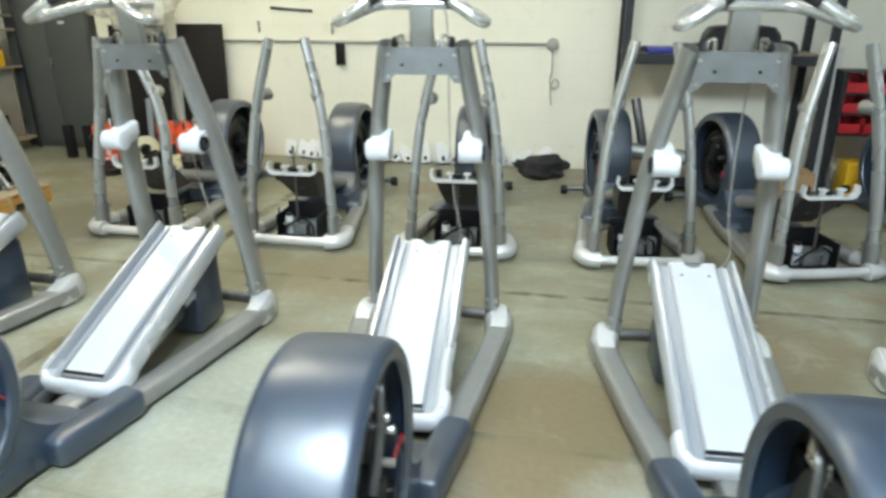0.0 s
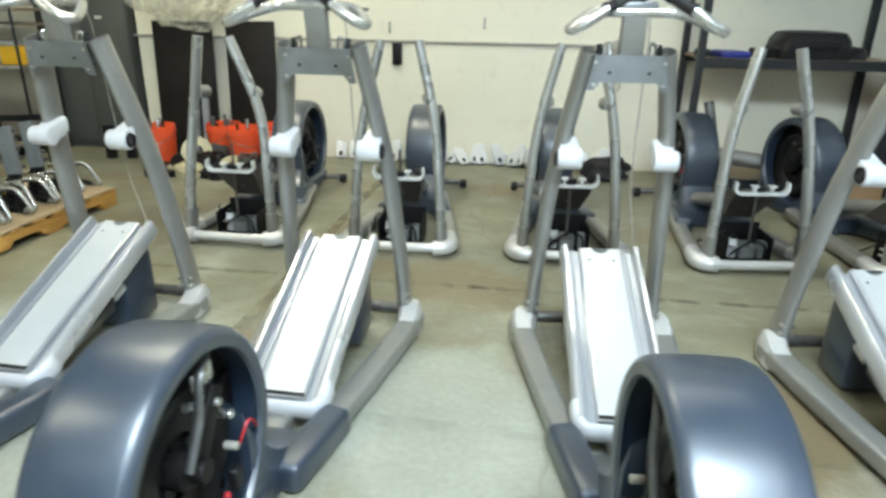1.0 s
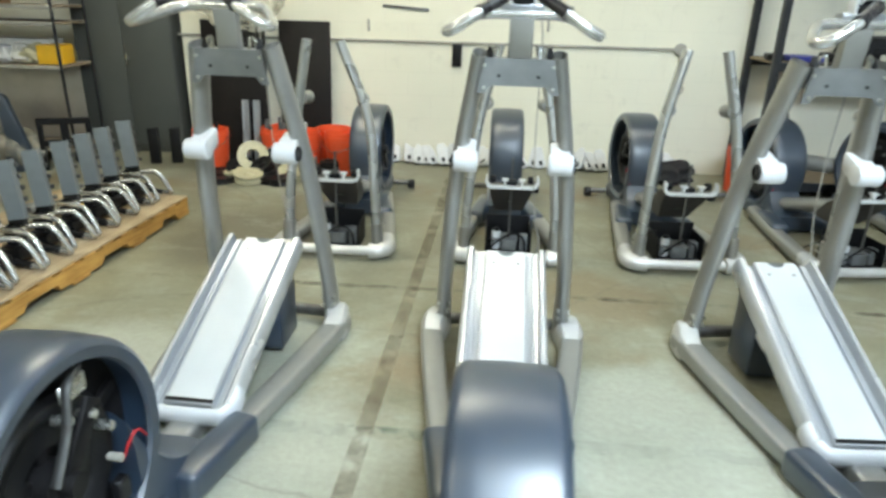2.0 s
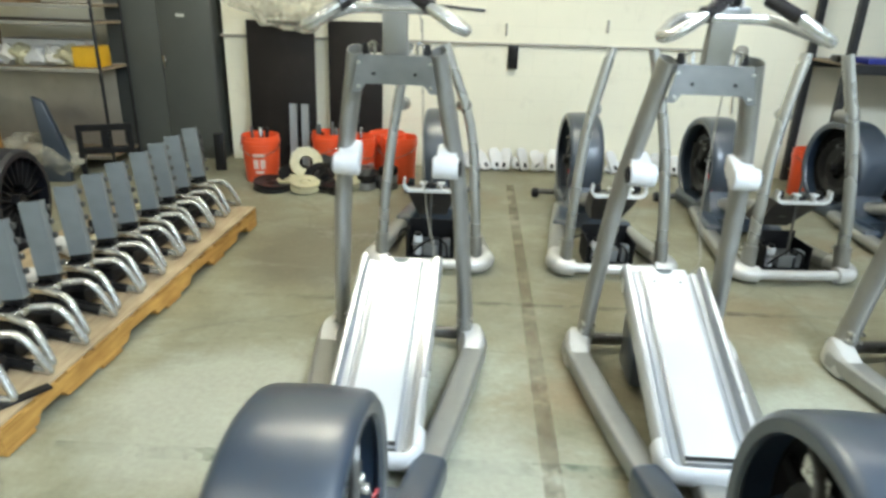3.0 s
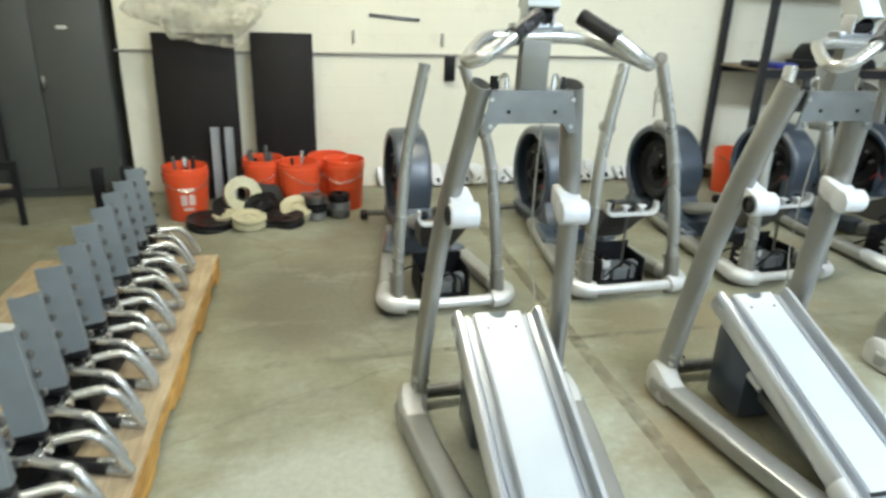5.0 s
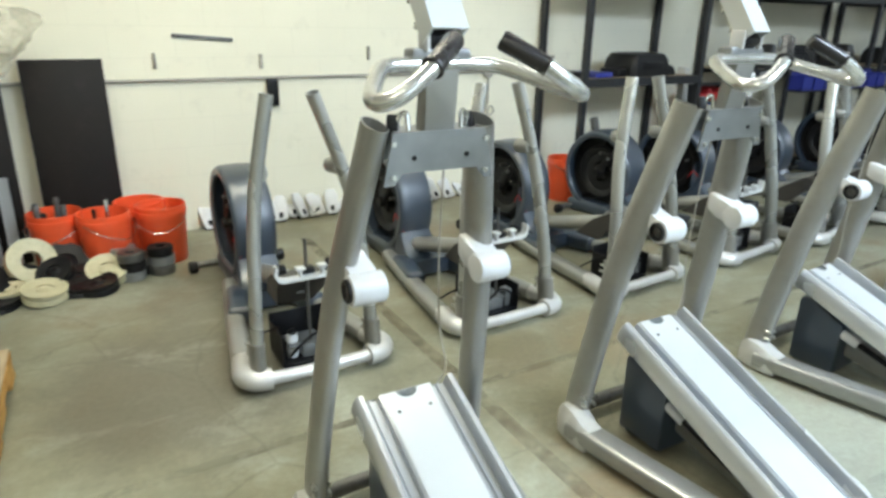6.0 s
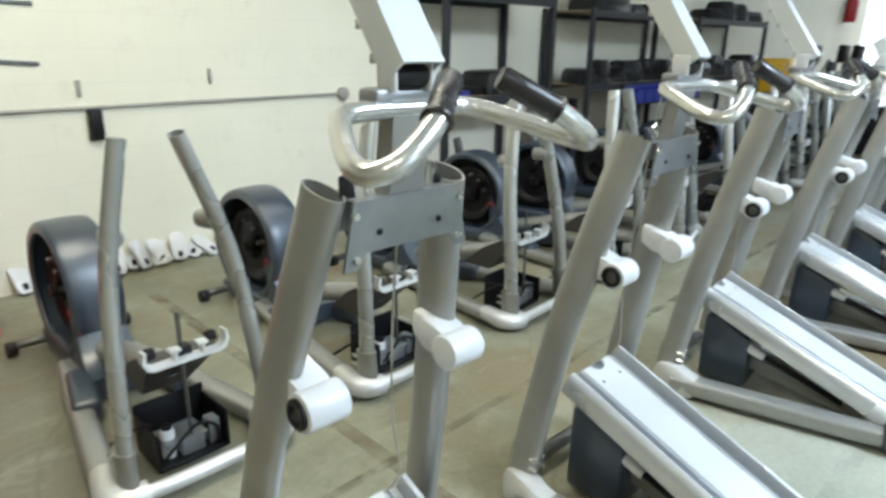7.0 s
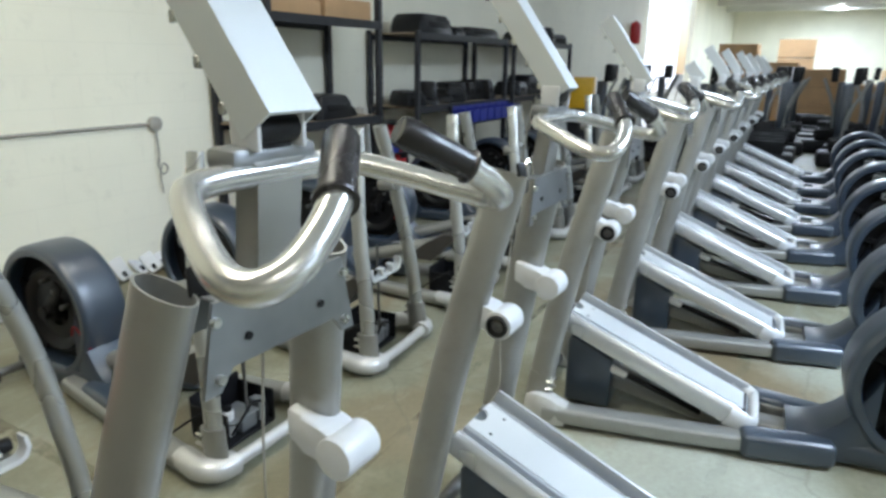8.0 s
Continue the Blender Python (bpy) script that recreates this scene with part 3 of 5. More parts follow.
def pivot_parts(t, material, bare):
    for s in (-1, 1):
        if bare:
            h = part("pivot_boss", rod((s * 0.175, -0.075, 0.90), (s * 0.155, -0.16, 0.895), 0.036, bevel=0.008), SILVER, t)
            continue
        arm = [(-0.020, 0.948), (-0.055, 0.944), (-0.100, 0.926), (-0.165, 0.905), (-0.165, 0.872), (-0.120, 0.852), (-0.060, 0.868), (-0.020, 0.885)]
        bm = plate(arm, -0.036, 0.036, 0.010)
        bmesh.ops.rotate(bm, cent=(0, 0, 0), matrix=Matrix.Rotation(math.pi / 2, 3, "Z"), verts=bm.verts)
        cyl(bm, (-0.0455, -0.136, 0.883), (0.0455, -0.136, 0.883), 0.040, None, 24, 0.005)
        h = part("pivot_housing", bm, material, t, "white plastic pivot housing", m=pose(s * 0.178, -0.028, -0.014))
        part("bearing_ring", lathe([(0.017, 0.0), (0.031, 0.0), (0.031, 0.006), (0.026, 0.010), (0.020, 0.008), (0.017, 0.002)], 24, "X", True), BLACK, h, m=pose(s * 0.0455, -0.136, 0.883, 0, 0 if s > 0 else 180))
        part("bearing_core", lathe([(0.0, 0.004), (0.008, 0.004), (0.010, 0.001), (0.018, 0.001)], 20), IRON, h, m=pose(s * 0.0455, -0.136, 0.883, 0, 0 if s > 0 else 180))


def ramp_parts(t):
    """The sloping aluminium ramp with its grooves, deck and end cap."""
    a, b = Vector((0, -0.010, 0.459)), Vector((0, -0.785, 0.140))
    d = (b - a).normalized()
    half = [(0.155, -0.075), (0.155, 0.002), (0.150, 0.008), (0.139, 0.008), (0.135, 0.002), (0.133, -0.030), (0.118, -0.032), (0.116, -0.024), (0.108, -0.024), (0.106, -0.034),
            (0.088, -0.034), (0.086, -0.012), (0.081, -0.009)]
    outline = half + [(-x, z) for x, z in reversed(half)]
    body = part("ramp_rail", extrude_profile(outline, a, b), ALU, t, "silver aluminium ramp with long grooves")
    for s in (-1, 1):
        trim = extrude_profile([(s * 0.1385, 0.0085), (s * 0.1545, 0.0085), (s * 0.1560, 0.003), (s * 0.1560, -0.070), (s * 0.161, -0.068), (s * 0.1645, -0.055), (s * 0.166, -0.035), (s * 0.1645, -0.012), (s * 0.160, 0.004), (s * 0.152, 0.0115), (s * 0.1385, 0.0115)], a, b)
        part("rail_trim", trim, TRIM, body)
    # deck plate with a half-round notch in its upper end
    up = Vector((0, 0, 1)) - d * d.z
    up.normalize()
    ln = (b - a).length
    pts = [(-0.079, 0.004), (-0.034, 0.004)] + [(0.034 * -math.cos(math.pi * i / 8), 0.004 + 0.030 * math.sin(math.pi * i / 8)) for i in range(1, 8)] + [(0.034, 0.004), (0.079, 0.004), (0.079, ln - 0.02), (-0.079, ln - 0.02)]
    bm = bmesh.new()
    lo = [bm.verts.new(a + d * y + Vector((x, 0, 0)) + up * -0.0085) for x, y in pts]
    hi = [bm.verts.new(a + d * y + Vector((x, 0, 0)) + up * -0.0045) for x, y in pts]
    for i in range(len(pts)):
        bm.faces.new((lo[i], lo[(i + 1) % len(pts)], hi[(i + 1) % len(pts)], hi[i]))
    bm.faces.new(lo)
    bm.faces.new(hi)
    part("deck_plate", bm, DECK, t, "glossy white ramp deck")
    for x, y in ((-0.05, 0.075), (0.05, 0.075)):
        c = a + d * y + Vector((x, 0, 0))
        part("deck_screw", rod(c + up * -0.0050, c + up * -0.0036, 0.0055, seg=10), BLACK, t)
    # darker half-disc laid in the notch imitates the shade of its hollow
    notch = bmesh.new()
    ring = [(0.033 * -math.cos(math.pi * i / 8), 0.002 + 0.029 * math.sin(math.pi * i / 8)) for i in range(9)]
    notch.faces.new([notch.verts.new(a + d * y + Vector((x, 0, 0)) + up * -0.0075) for x, y in ring])
    bmesh.ops.solidify(notch, geom=list(notch.faces), thickness=0.002)
    part("notch_shade", notch, CHANNEL, t)
    m = Matrix((Vector((1, 0, 0)), d, -d.cross(Vector((1, 0, 0))).normalized() if d.cross(Vector((1, 0, 0))).z < 0 else d.cross(Vector((1, 0, 0))).normalized())).transposed().to_4x4()
    m = Matrix.Translation(b) @ m
    path = smooth_path([(-0.153, -0.07, -0.035), (-0.153, -0.02, -0.035), (-0.135, 0.018, -0.035), (-0.10, 0.032, -0.035), (0.10, 0.032, -0.035), (0.135, 0.018, -0.035), (0.153, -0.02, -0.035), (0.153, -0.07, -0.035)], 4)
    part("ramp_end_cap", tube(path, 0.022, 0.047, 14, (0, 0, 1)), WHITE, t, "rounded white plastic end cap", m=m)
    part("ramp_end_plate", block((-0.14, -0.03, -0.07), (0.14, 0.03, -0.05), 0.004), WHITE, t, m=m)
    part("deck_gap", block((-0.085, -0.022, -0.012), (0.085, -0.006, -0.006), 0.002, 1), BLACK, t, m=m)
    for s in (-1, 1):
        part("ramp_bracket", block((s * 0.10 - 0.018, -0.02, 0.36), (s * 0.10 + 0.018, 0.03, 0.42), 0.005), GALV, t)
    cov = plate([(-0.215, 0.025), (-0.010, 0.025), (-0.010, 0.330), (-0.045, 0.345), (-0.215, 0.262)], -0.128, 0.128, 0.016)
    bmesh.ops.rotate(cov, cent=(0, 0, 0), matrix=Matrix.Rotation(math.pi / 2, 3, "Z"), verts=cov.verts)
    part("motor_cover", cov, DARK, t, "blue-grey plastic lift motor cover")
    part("centre_beam", tube([(0, -0.2, 0.135), (0, -0.45, 0.085), (0, -0.66, 0.048), (0, -0.98, 0.045)], 0.055, 0.040, 20, (0, 0, 1), square=0.5), SILVER, t)
    for s in (-1, 1):
        part("link_rod", rod((s * 0.10, -0.22, 0.215), (s * 0.085, -0.60, 0.085), 0.012), SHADOWY, t)
        part("link_collar", rod((s * 0.10, -0.20, 0.222), (s * 0.097, -0.28, 0.194), 0.022, bevel=0.005), WHITE, t)


HANDLE = [(0.0, -0.178, 1.432), (0.10, -0.178, 1.432), (0.142, -0.188, 1.428), (0.170, -0.222, 1.419), (0.202, -0.276, 1.403), (0.226, -0.322, 1.389), (0.240, -0.360, 1.381), (0.235, -0.393, 1.380), (0.208, -0.410, 1.393), (0.170, -0.409, 1.417), (0.132, -0.398, 1.442)]


def column_parts(t, reach=1.0, wide=1.0, drop=0.0, ahead=0.0):
    """Post, handlebar with grips and console mast."""
    outline = [(-0.046, 1.25), (0.046, 1.25), (0.032, 1.42), (0.050, 1.455), (-0.050, 1.455), (-0.032, 1.42)]
    post = plate([(x, z - drop * (z - 1.23) / 0.2) for x, z in outline], -0.196, -0.156, 0.008)
    for v in post.verts:
        v.co.y -= ahead * (v.co.z - 1.23) / 0.2
    part("post", post, SILVER, t)
    sit = pose(0, -ahead, -drop)
    for s in (-1, 1):
        h = part("handlebar", tube(smooth_path([(s * x, y, z) for x, y, z in HANDLE], 6), 0.0178, seg=18, up=(0, 0, 1)), BRIGHT, t, "bright silver bent tube", m=sit)
        g0, g1 = Vector((s * 0.136, -0.400, 1.440)), Vector((s * 0.054, -0.342, 1.492))
        part("grip", tube([g0.lerp(g1, k) for k in (0, 0.03, 0.06, 0.5, 0.94, 1.0)], 0.0205, seg=18, up=(0, 0, 1), taper=[1.15, 1.2, 1.0, 1.0, 1.05, 0.9]), RUBBER, h, "black rubber grip")
    part("yoke", block((-0.075, -0.19, 1.438), (0.075, -0.135, 1.468), 0.01), GALV, t, m=sit)
    part("mast_hinge", rod((-0.04, -0.178, 1.487), (0.04, -0.178, 1.487), 0.020, bevel=0.004), BLACK, t, m=sit)
    part("hinge_plate", block((-0.03, -0.188, 1.455), (0.03, -0.166, 1.525), 0.006), SHADOWY, t, m=sit)
    p, q = Vector((0.0, -0.225, 1.512)), Vector((0.0, -0.225 + 0.215 * reach, 1.512 + 0.298 * reach))
    prof = [(-0.052, 0.0), (-0.052, -0.062), (-0.046, -0.062), (-0.046, -0.006), (0.046, -0.006), (0.046, -0.062), (0.052, -0.062), (0.052, 0.0)]
    prof = [(x * wide, z) for x, z in prof]
    mast = part("console_mast", extrude_profile(prof, p, q, (0, -0.75, 0.65)), MAST, t, "silver folded aluminium channel", m=sit)
    d = (q - p).normalized()
    u = (Vector((0, -0.75, 0.65)) - d * d.dot(Vector((0, -0.75, 0.65)))).normalized()
    for s in (-1, 1):
        for k in range(int(5 * reach)):
            c = p + d * (0.05 + 0.068 * k) + u * -0.066 + Vector((s * 0.050 * wide, 0, 0))
            part("clip", block(c - Vector((0.004, 0.005, 0.008)), c + Vector((0.004, 0.005, 0.008)), 0.0015, 1), BOLT, mast)
    for s in (-1, 1):
        part("hinge_ear", block((s * 0.040 - 0.004, -0.20, 1.462), (s * 0.040 + 0.004, -0.150, 1.515), 0.003), WHITE, t, m=sit)


def near_trainer(reach=1.0, wide=1.0, drop=0.0, ahead=0.0):
    t = thing("cross_trainer", None, "silver cross trainer with white ramp and dark drive drum, console removed", "cross trainer", "front row of cross trainers")
    base_parts(t, False)
    for s in (-1, 1):
        up = part("upright", tube(upright_path(s), 0.031, 0.055, 20, (0, 1, 0), 0.004), SILVER, t)
        part("tube_plug", tube([(s * TOPX * 1.05, -0.132, 1.196), (s * TOPX * 1.04, -0.135, 1.211)], 0.026, 0.049, 16), BLACK, up)
        part("plug_tongue", block((-0.014, -0.006, -0.02), (0.014, 0.006, 0.022), 0.005), BLACK, up, m=pose(s * 0.104, -0.163, 1.266, -18, 0, s * 30))
    arch = [(-0.122, 1.272), (-0.146, 1.150), (-0.120, 1.150), (-0.098, 1.178), (0.098, 1.178), (0.120, 1.150), (0.146, 1.150), (0.122, 1.272)]
    top = part("cross_plate", plate(arch, -0.196, -0.190), GALV, t, "galvanised cross plate", m=pose(0, -0.013, -0.020))
    part("plate_flange", block((-0.110, -0.194, 1.266), (0.110, -0.085, 1.2705), 0.001, 1), GALV, top)
    part("back_plate", plate([(-0.10, 1.266), (-0.10, 1.19), (0.10, 1.19), (0.10, 1.266)], -0.089, -0.085), GALV, top)
    for x in (-0.122, 0.122):
        for z in (1.17, 1.248):
            part("bolt", rod((x, -0.203, z), (x, -0.194, z), 0.0065, seg=10), BOLT, top)
    for x in (-0.07, 0.07):
        part("hole_grommet", rod((x, -0.199, 1.212), (x, -0.195, 1.212), 0.006, seg=10), BLACK, top)
        part("flange_clip", tube(smooth_path([(x * 1.3, -0.15, 1.266), (x * 1.3, -0.155, 1.30), (x * 1.05, -0.16, 1.31), (x, -0.165, 1.27)], 4), 0.006, seg=8), STEEL, top)
    part("hanging_cable", tube(smooth_path([(0.03, -0.14, 1.45), (0.075, -0.10, 1.36), (0.082, -0.075, 1.15), (0.085, -0.05, 0.9), (0.10, -0.03, 0.66), (0.13, -0.02, 0.50), (0.11, 0.01, 0.42)], 5), 0.0026, seg=8), CONDUIT, t)
    pivot_parts(t, WHITE, False)
    ramp_parts(t)
    column_parts(t, reach, wide, drop, ahead)
    wheel_parts(t)
    return t


def far_upright(s, half, across, lean):
    return smooth_path([(s * 0.262, 0.02, 0.09), (s * 0.246, -0.005, 0.4), (s * 0.203, -0.065, 0.80), (s * half + across, lean, 1.212)], 5)


def far_trainer(half=0.107, across=0.0, lean=-0.122):
    t = thing("stripped_trainer", None, "stripped cross trainer frame with bare lift motor and dark drum", "cross trainer", "back row of stripped cross trainers")
    base_parts(t, True, -1.47)
    for s in (-1, 1):
        part("upright", tube(far_upright(s, half, across, lean), 0.027, 0.040, 18, (0, 1, 0), 0.004), SATIN, t)
    pivot_parts(t, SILVER, True)
    part("ramp_beam", tube([(0, -0.20, 0.352), (0, -0.42, 0.292), (0, -1.05, 0.12)], 0.060, 0.046, 18, (0, 0, 1)), SILVER, t)
    lip = [(-0.148, 0.508), (-0.154, 0.470), (-0.141, 0.443), (-0.118, 0.433), (0.118, 0.433), (0.141, 0.443), (0.154, 0.470), (0.148, 0.508),
           (0.138, 0.508), (0.141, 0.473), (0.130, 0.455), (0.115, 0.447), (-0.115, 0.447), (-0.130, 0.455), (-0.141, 0.473), (-0.138, 0.508)]
    br = part("ramp_mount", plate(lip, -0.062, -0.022), MOUNT, t, "bright steel mounting channel with turned-up lips")
    for x in (-0.058, 0.040):
        part("mount_lug", plate([(x - 0.005, 0.444), (x + 0.005, 0.444), (x + 0.005, 0.480), (x + 0.019, 0.480), (x + 0.019, 0.489), (x - 0.019, 0.489), (x - 0.019, 0.480), (x - 0.005, 0.480)], -0.060, -0.022), MOUNT, br)
    part("mount_block", block((-0.03, -0.10, 0.446), (0.03, -0.05, 0.476), 0.004, 1), BLACK, br)
    part("lead_screw", rod((0.0, -0.075, 0.12), (0.0, -0.085, 0.60), 0.0075, seg=10), IRON, t)
    tr = part("motor_tray", block((-0.135, -0.26, 0.02), (0.135, -0.05, 0.035), 0.003, 1), BLACK, t, "black open motor tray")
    for lo, hi in (((-0.135, -0.26, 0.03), (-0.126, -0.05, 0.170)), ((0.126, -0.26, 0.03), (0.135, -0.05, 0.170)), ((-0.135, -0.262, 0.03), (0.135, -0.252, 0.205))):
        part("tray_wall", block(lo, hi, 0.003, 1), BLACK, tr)
    part("gearbox", block((-0.05, -0.16, 0.036), (0.04, -0.07, 0.105), 0.010), GALV, tr)
    part("motor", rod((0.072, -0.115, 0.036), (0.072, -0.115, 0.150), 0.026, bevel=0.006), WHITE, tr, "white cylindrical lift motor")
    part("motor_cap", rod((0.072, -0.115, 0.150), (0.072, -0.115, 0.168), 0.020, bevel=0.004), BLACK, tr)
    part("drive_plate", block((-0.055, -0.19, 0.106), (0.10, -0.06, 0.113), 0.002, 1), GALV, tr)
    part("tray_cable", tube(smooth_path([(-0.10, -0.07, 0.04), (-0.09, -0.06, 0.12), (-0.03, -0.07, 0.15), (0.04, -0.06, 0.12), (0.10, -0.07, 0.06)], 4), 0.006, seg=8), SHADOWY, tr)
    part("capacitor", block((-0.115, -0.14, 0.036), (-0.07, -0.08, 0.135), 0.006), GALV, tr)
    for s in (-1, 1):
        part("mount_roller", rod((s * 0.092, -0.085, 0.474), (s * 0.128, -0.085, 0.474), 0.022, bevel=0.005), SHADOWY, br)
    bm = bmesh.new()
    rows = [[bm.verts.new((sx * w, y, z)) for sx, y in ((-1, y0), (1, y0), (1, y1), (-1, y1))] for w, y0, y1, z in ((0.128, -0.06, -0.16, 0.436), (0.118, -0.14, -0.30, 0.36), (0.085, -0.27, -0.46, 0.23))]
    for a, b in zip(rows, rows[1:]):
        for j in range(4):
            bm.faces.new((a[j], a[(j + 1) % 4], b[(j + 1) % 4], b[j]))
    bm.faces.new(rows[0])
    bm.faces.new(rows[-1])
    part("ramp_trough", bm, TAUPE, t, "dark tapering trough under the bracket")
    part("lead_wire", tube(smooth_path([(0.13, -0.1, 0.2), (0.18, -0.2, 0.14), (0.21, -0.35, 0.03), (0.19, -0.5, 0.012)], 5), 0.005, seg=8), BLACK, t)
    wheel_parts(t, False, 0.20, 0.110, 0.332)
    return t


NEAR_X = [(-2.066, 3.41, -2.3), (-1.02, 3.40, -1.0), (0.094, 3.43, 3.4), (1.148, 3.37, 3.5), (2.227, 3.35, 1.4), (3.27, 3.36, 0.5), (4.30, 3.35, 0.2), (5.36, 3.36, 0.0), (6.45, 3.35, -0.3), (7.50, 3.36, 0.0)]
FAR_X = [(-2.005, -0.5), (-0.975, 1.0), (0.03, 3.5), (1.075, 7.0), (2.02, 14.0), (3.06, 8.0), (4.20, 0.2), (5.22, 0.0), (6.25, 0.0)]
FAR_Y = 4.41
rng = random.Random(7)
first_near, first_far = near_trainer(1.0, 0.88, 0.033, 0.022), far_trainer(0.092, 0.035, -0.06)
other_far = far_trainer()
short_masts = {1: near_trainer(1.0, 0.68, 0.033, 0.03), 2: near_trainer(0.85, 0.6, 0.036, 0.03), 3: near_trainer(0.3, 0.7, 0.04, 0.03), 4: near_trainer(0.66, 0.6, 0.04, 0.03)}
first_near.matrix_basis = pose(NEAR_X[0][0], NEAR_X[0][1], 0, 0, 0, NEAR_X[0][2])
first_far.matrix_basis = pose(FAR_X[0][0], FAR_Y - 0.03, 0, 0, 0, 180 + FAR_X[0][1])
for k, (x, y, a) in enumerate(NEAR_X[1:], 1):
    m = pose(x, y, 0, 0, 0, a)
    if k in short_masts:
        short_masts[k].matrix_basis = m
    else:
        copy_thing(short_masts[4], m)
for k, (x, a) in enumerate(FAR_X[1:]):
    m = pose(x, FAR_Y + 0.012 + 0.02 * x + rng.uniform(-0.01, 0.01), 0, 0, 0, 180 + a)
    if k == 0:
        other_far.matrix_basis = m
    else:
        copy_thing(other_far, m)


# ---- along the back wall ----
def bar(name, p, q, r, material, label, category="", kind="", group=""):
    return tagged(part(name, rod(p, q, r, seg=14), material), label, category, group, kind)


cond = thing("wall_conduit", pose(-0.043, 0, 0.045), "thin painted conduit with a round end box on the wall", "conduit", kind="structure")
part("pipe", rod((-3.9, BACK - 0.014, 1.03), (0.47, BACK - 0.014, 1.03), 0.011, seg=12), CONDUIT, cond)
part("end_box", rod((0.5, BACK - 0.045, 1.03), (0.5, BACK, 1.03), 0.052, bevel=0.008), CONDUIT, cond)
part("cord", tube(smooth_path([(0.5, BACK - 0.03, 0.98), (0.505, BACK - 0.03, 0.8), (0.49, BACK - 0.03, 0.72), (0.53, BACK - 0.03, 0.66), (0.57, BACK - 0.03, 0.70), (0.53, BACK - 0.03, 0.74), (0.50, BACK - 0.03, 0.66), (0.51, BACK - 0.03, 0.52)], 6), 0.006, seg=8), CONDUIT, cond)
sw = thing("wall_socket", pose(-1.443, BACK, 0.970), "black socket box on the cream wall", "socket", kind="structure")
part("back_box", block((-0.042, -0.045, -0.095), (0.042, -0.001, 0.095), 0.008), BLACK, sw)
part("cover", block((-0.034, -0.049, -0.085), (0.034, -0.044, 0.085), 0.003), SHADOWY, sw)
st = tagged(part("wall_rail", block((-0.20, -0.012, -0.012), (0.20, -0.001, 0.012), 0.002), IRON, m=pose(-1.896, BACK, 1.350, 0, 4.0, 0)), "short dark metal strip fixed to the wall", "strip")
st2 = tagged(part("wall_rail", block((-0.20, -0.012, -0.012), (0.20, -0.001, 0.012), 0.002), IRON, m=pose(-1.88, BACK, 1.67, 0, 2.0, 0)), "short dark metal strip fixed to the wall", "strip")
for x, z in ((-2.22, 1.20), (-1.51, 1.19), (-0.67, 1.24)):
    tagged(part("wall_hook", block((-0.008, -0.03, -0.05), (0.008, -0.001, 0.05), 0.003), CONDUIT, m=pose(x, BACK, z)), "small painted metal hook on the wall", "hook", "wall hooks")

for x0, x1, y, top, lean in ((-3.66, -3.10, 6.52, 1.215, 3.2), (-2.99, -2.54, 6.57, 1.225, 3.4)):
    p = thing("cabinet_door", pose(x0, y, 0, -lean, 0, 0), "tall dark brown loose cabinet door leaning on the wall", "loose door", "leaning doors")
    part("slab", block((0, -0.012, 0), (x1 - x0, 0.012, top), 0.003), PANELB, p)
    part("edge_strip", block((-0.004, -0.014, 0.0), (0.004, 0.014, top), 0.002), SHADOWY, p)


def crumple(name, cx, cy, cz, sx, sy, sz, seed, material, sub=4, amount=0.4):
    bm = bmesh.new()
    bmesh.ops.create_icosphere(bm, subdivisions=sub, radius=1.0)
    off = Vector((seed * 7.3, seed * 3.1, seed))
    for v in bm.verts:
        n1 = noise.noise(v.co * 1.6 + off)
        n2 = noise.ridged_multi_fractal(v.co * 2.4 + off, 1.0, 2.0, 4, 1.0, 2.0) - 1.0
        v.co *= 1 + amount * n1 + amount * 0.28 * n2
        v.co = Vector((v.co.x * sx, v.co.y * sy, v.co.z * sz))
    return part(name, bm, material, m=pose(cx, cy, cz))


tagged(crumple("plastic_wrap", -3.31, 6.50, 1.37, 0.40, 0.14, 0.20, 3, FILM), "crumpled clear plastic film draped over a panel", "plastic film")


def bucket(x, y, turn, tilt=0.0, print_bars=True, lift=0.0):
    t = thing("bucket", pose(x, y, lift, tilt, 0, turn), "orange plastic bucket with a ribbed rim", "bucket", "orange buckets")
    prof = [(0.0, 0.0), (0.128, 0.0), (0.131, 0.006), (0.146, 0.30), (0.153, 0.302), (0.153, 0.335), (0.148, 0.337), (0.150, 0.366), (0.146, 0.370), (0.142, 0.366), (0.126, 0.02), (0.0, 0.015)]
    part("shell", lathe(prof, 40, "Z"), ORANGE, t)
    part("wire_handle", tube(smooth_path([(0.153, 0, 0.32), (0.13, -0.12, 0.27), (0.0, -0.175, 0.22), (-0.13, -0.12, 0.27), (-0.153, 0, 0.32)], 6), 0.003, seg=8), STEEL, t)
    if print_bars:
        for k, (w, h, z) in enumerate(((0.09, 0.028, 0.225), (0.04, 0.075, 0.155), (0.04, 0.075, 0.155), (0.07, 0.02, 0.09))):
            ox = (0, -0.027, 0.027, 0)[k]
            bm = bmesh.new()
            cols = []
            for j in range(5):
                a = -math.pi / 2 + (ox + w * (j / 4 - 0.5)) / 0.14
                cols.append([bm.verts.new(((0.1318 + 0.05 * zz) * math.cos(a), (0.1318 + 0.05 * zz) * math.sin(a), zz)) for zz in (z - h / 2, z + h / 2)])
            for a, b in zip(cols, cols[1:]):
                bm.faces.new((a[0], b[0], b[1], a[1]))
            part("print_mark", bm, PALE, t)
    return t


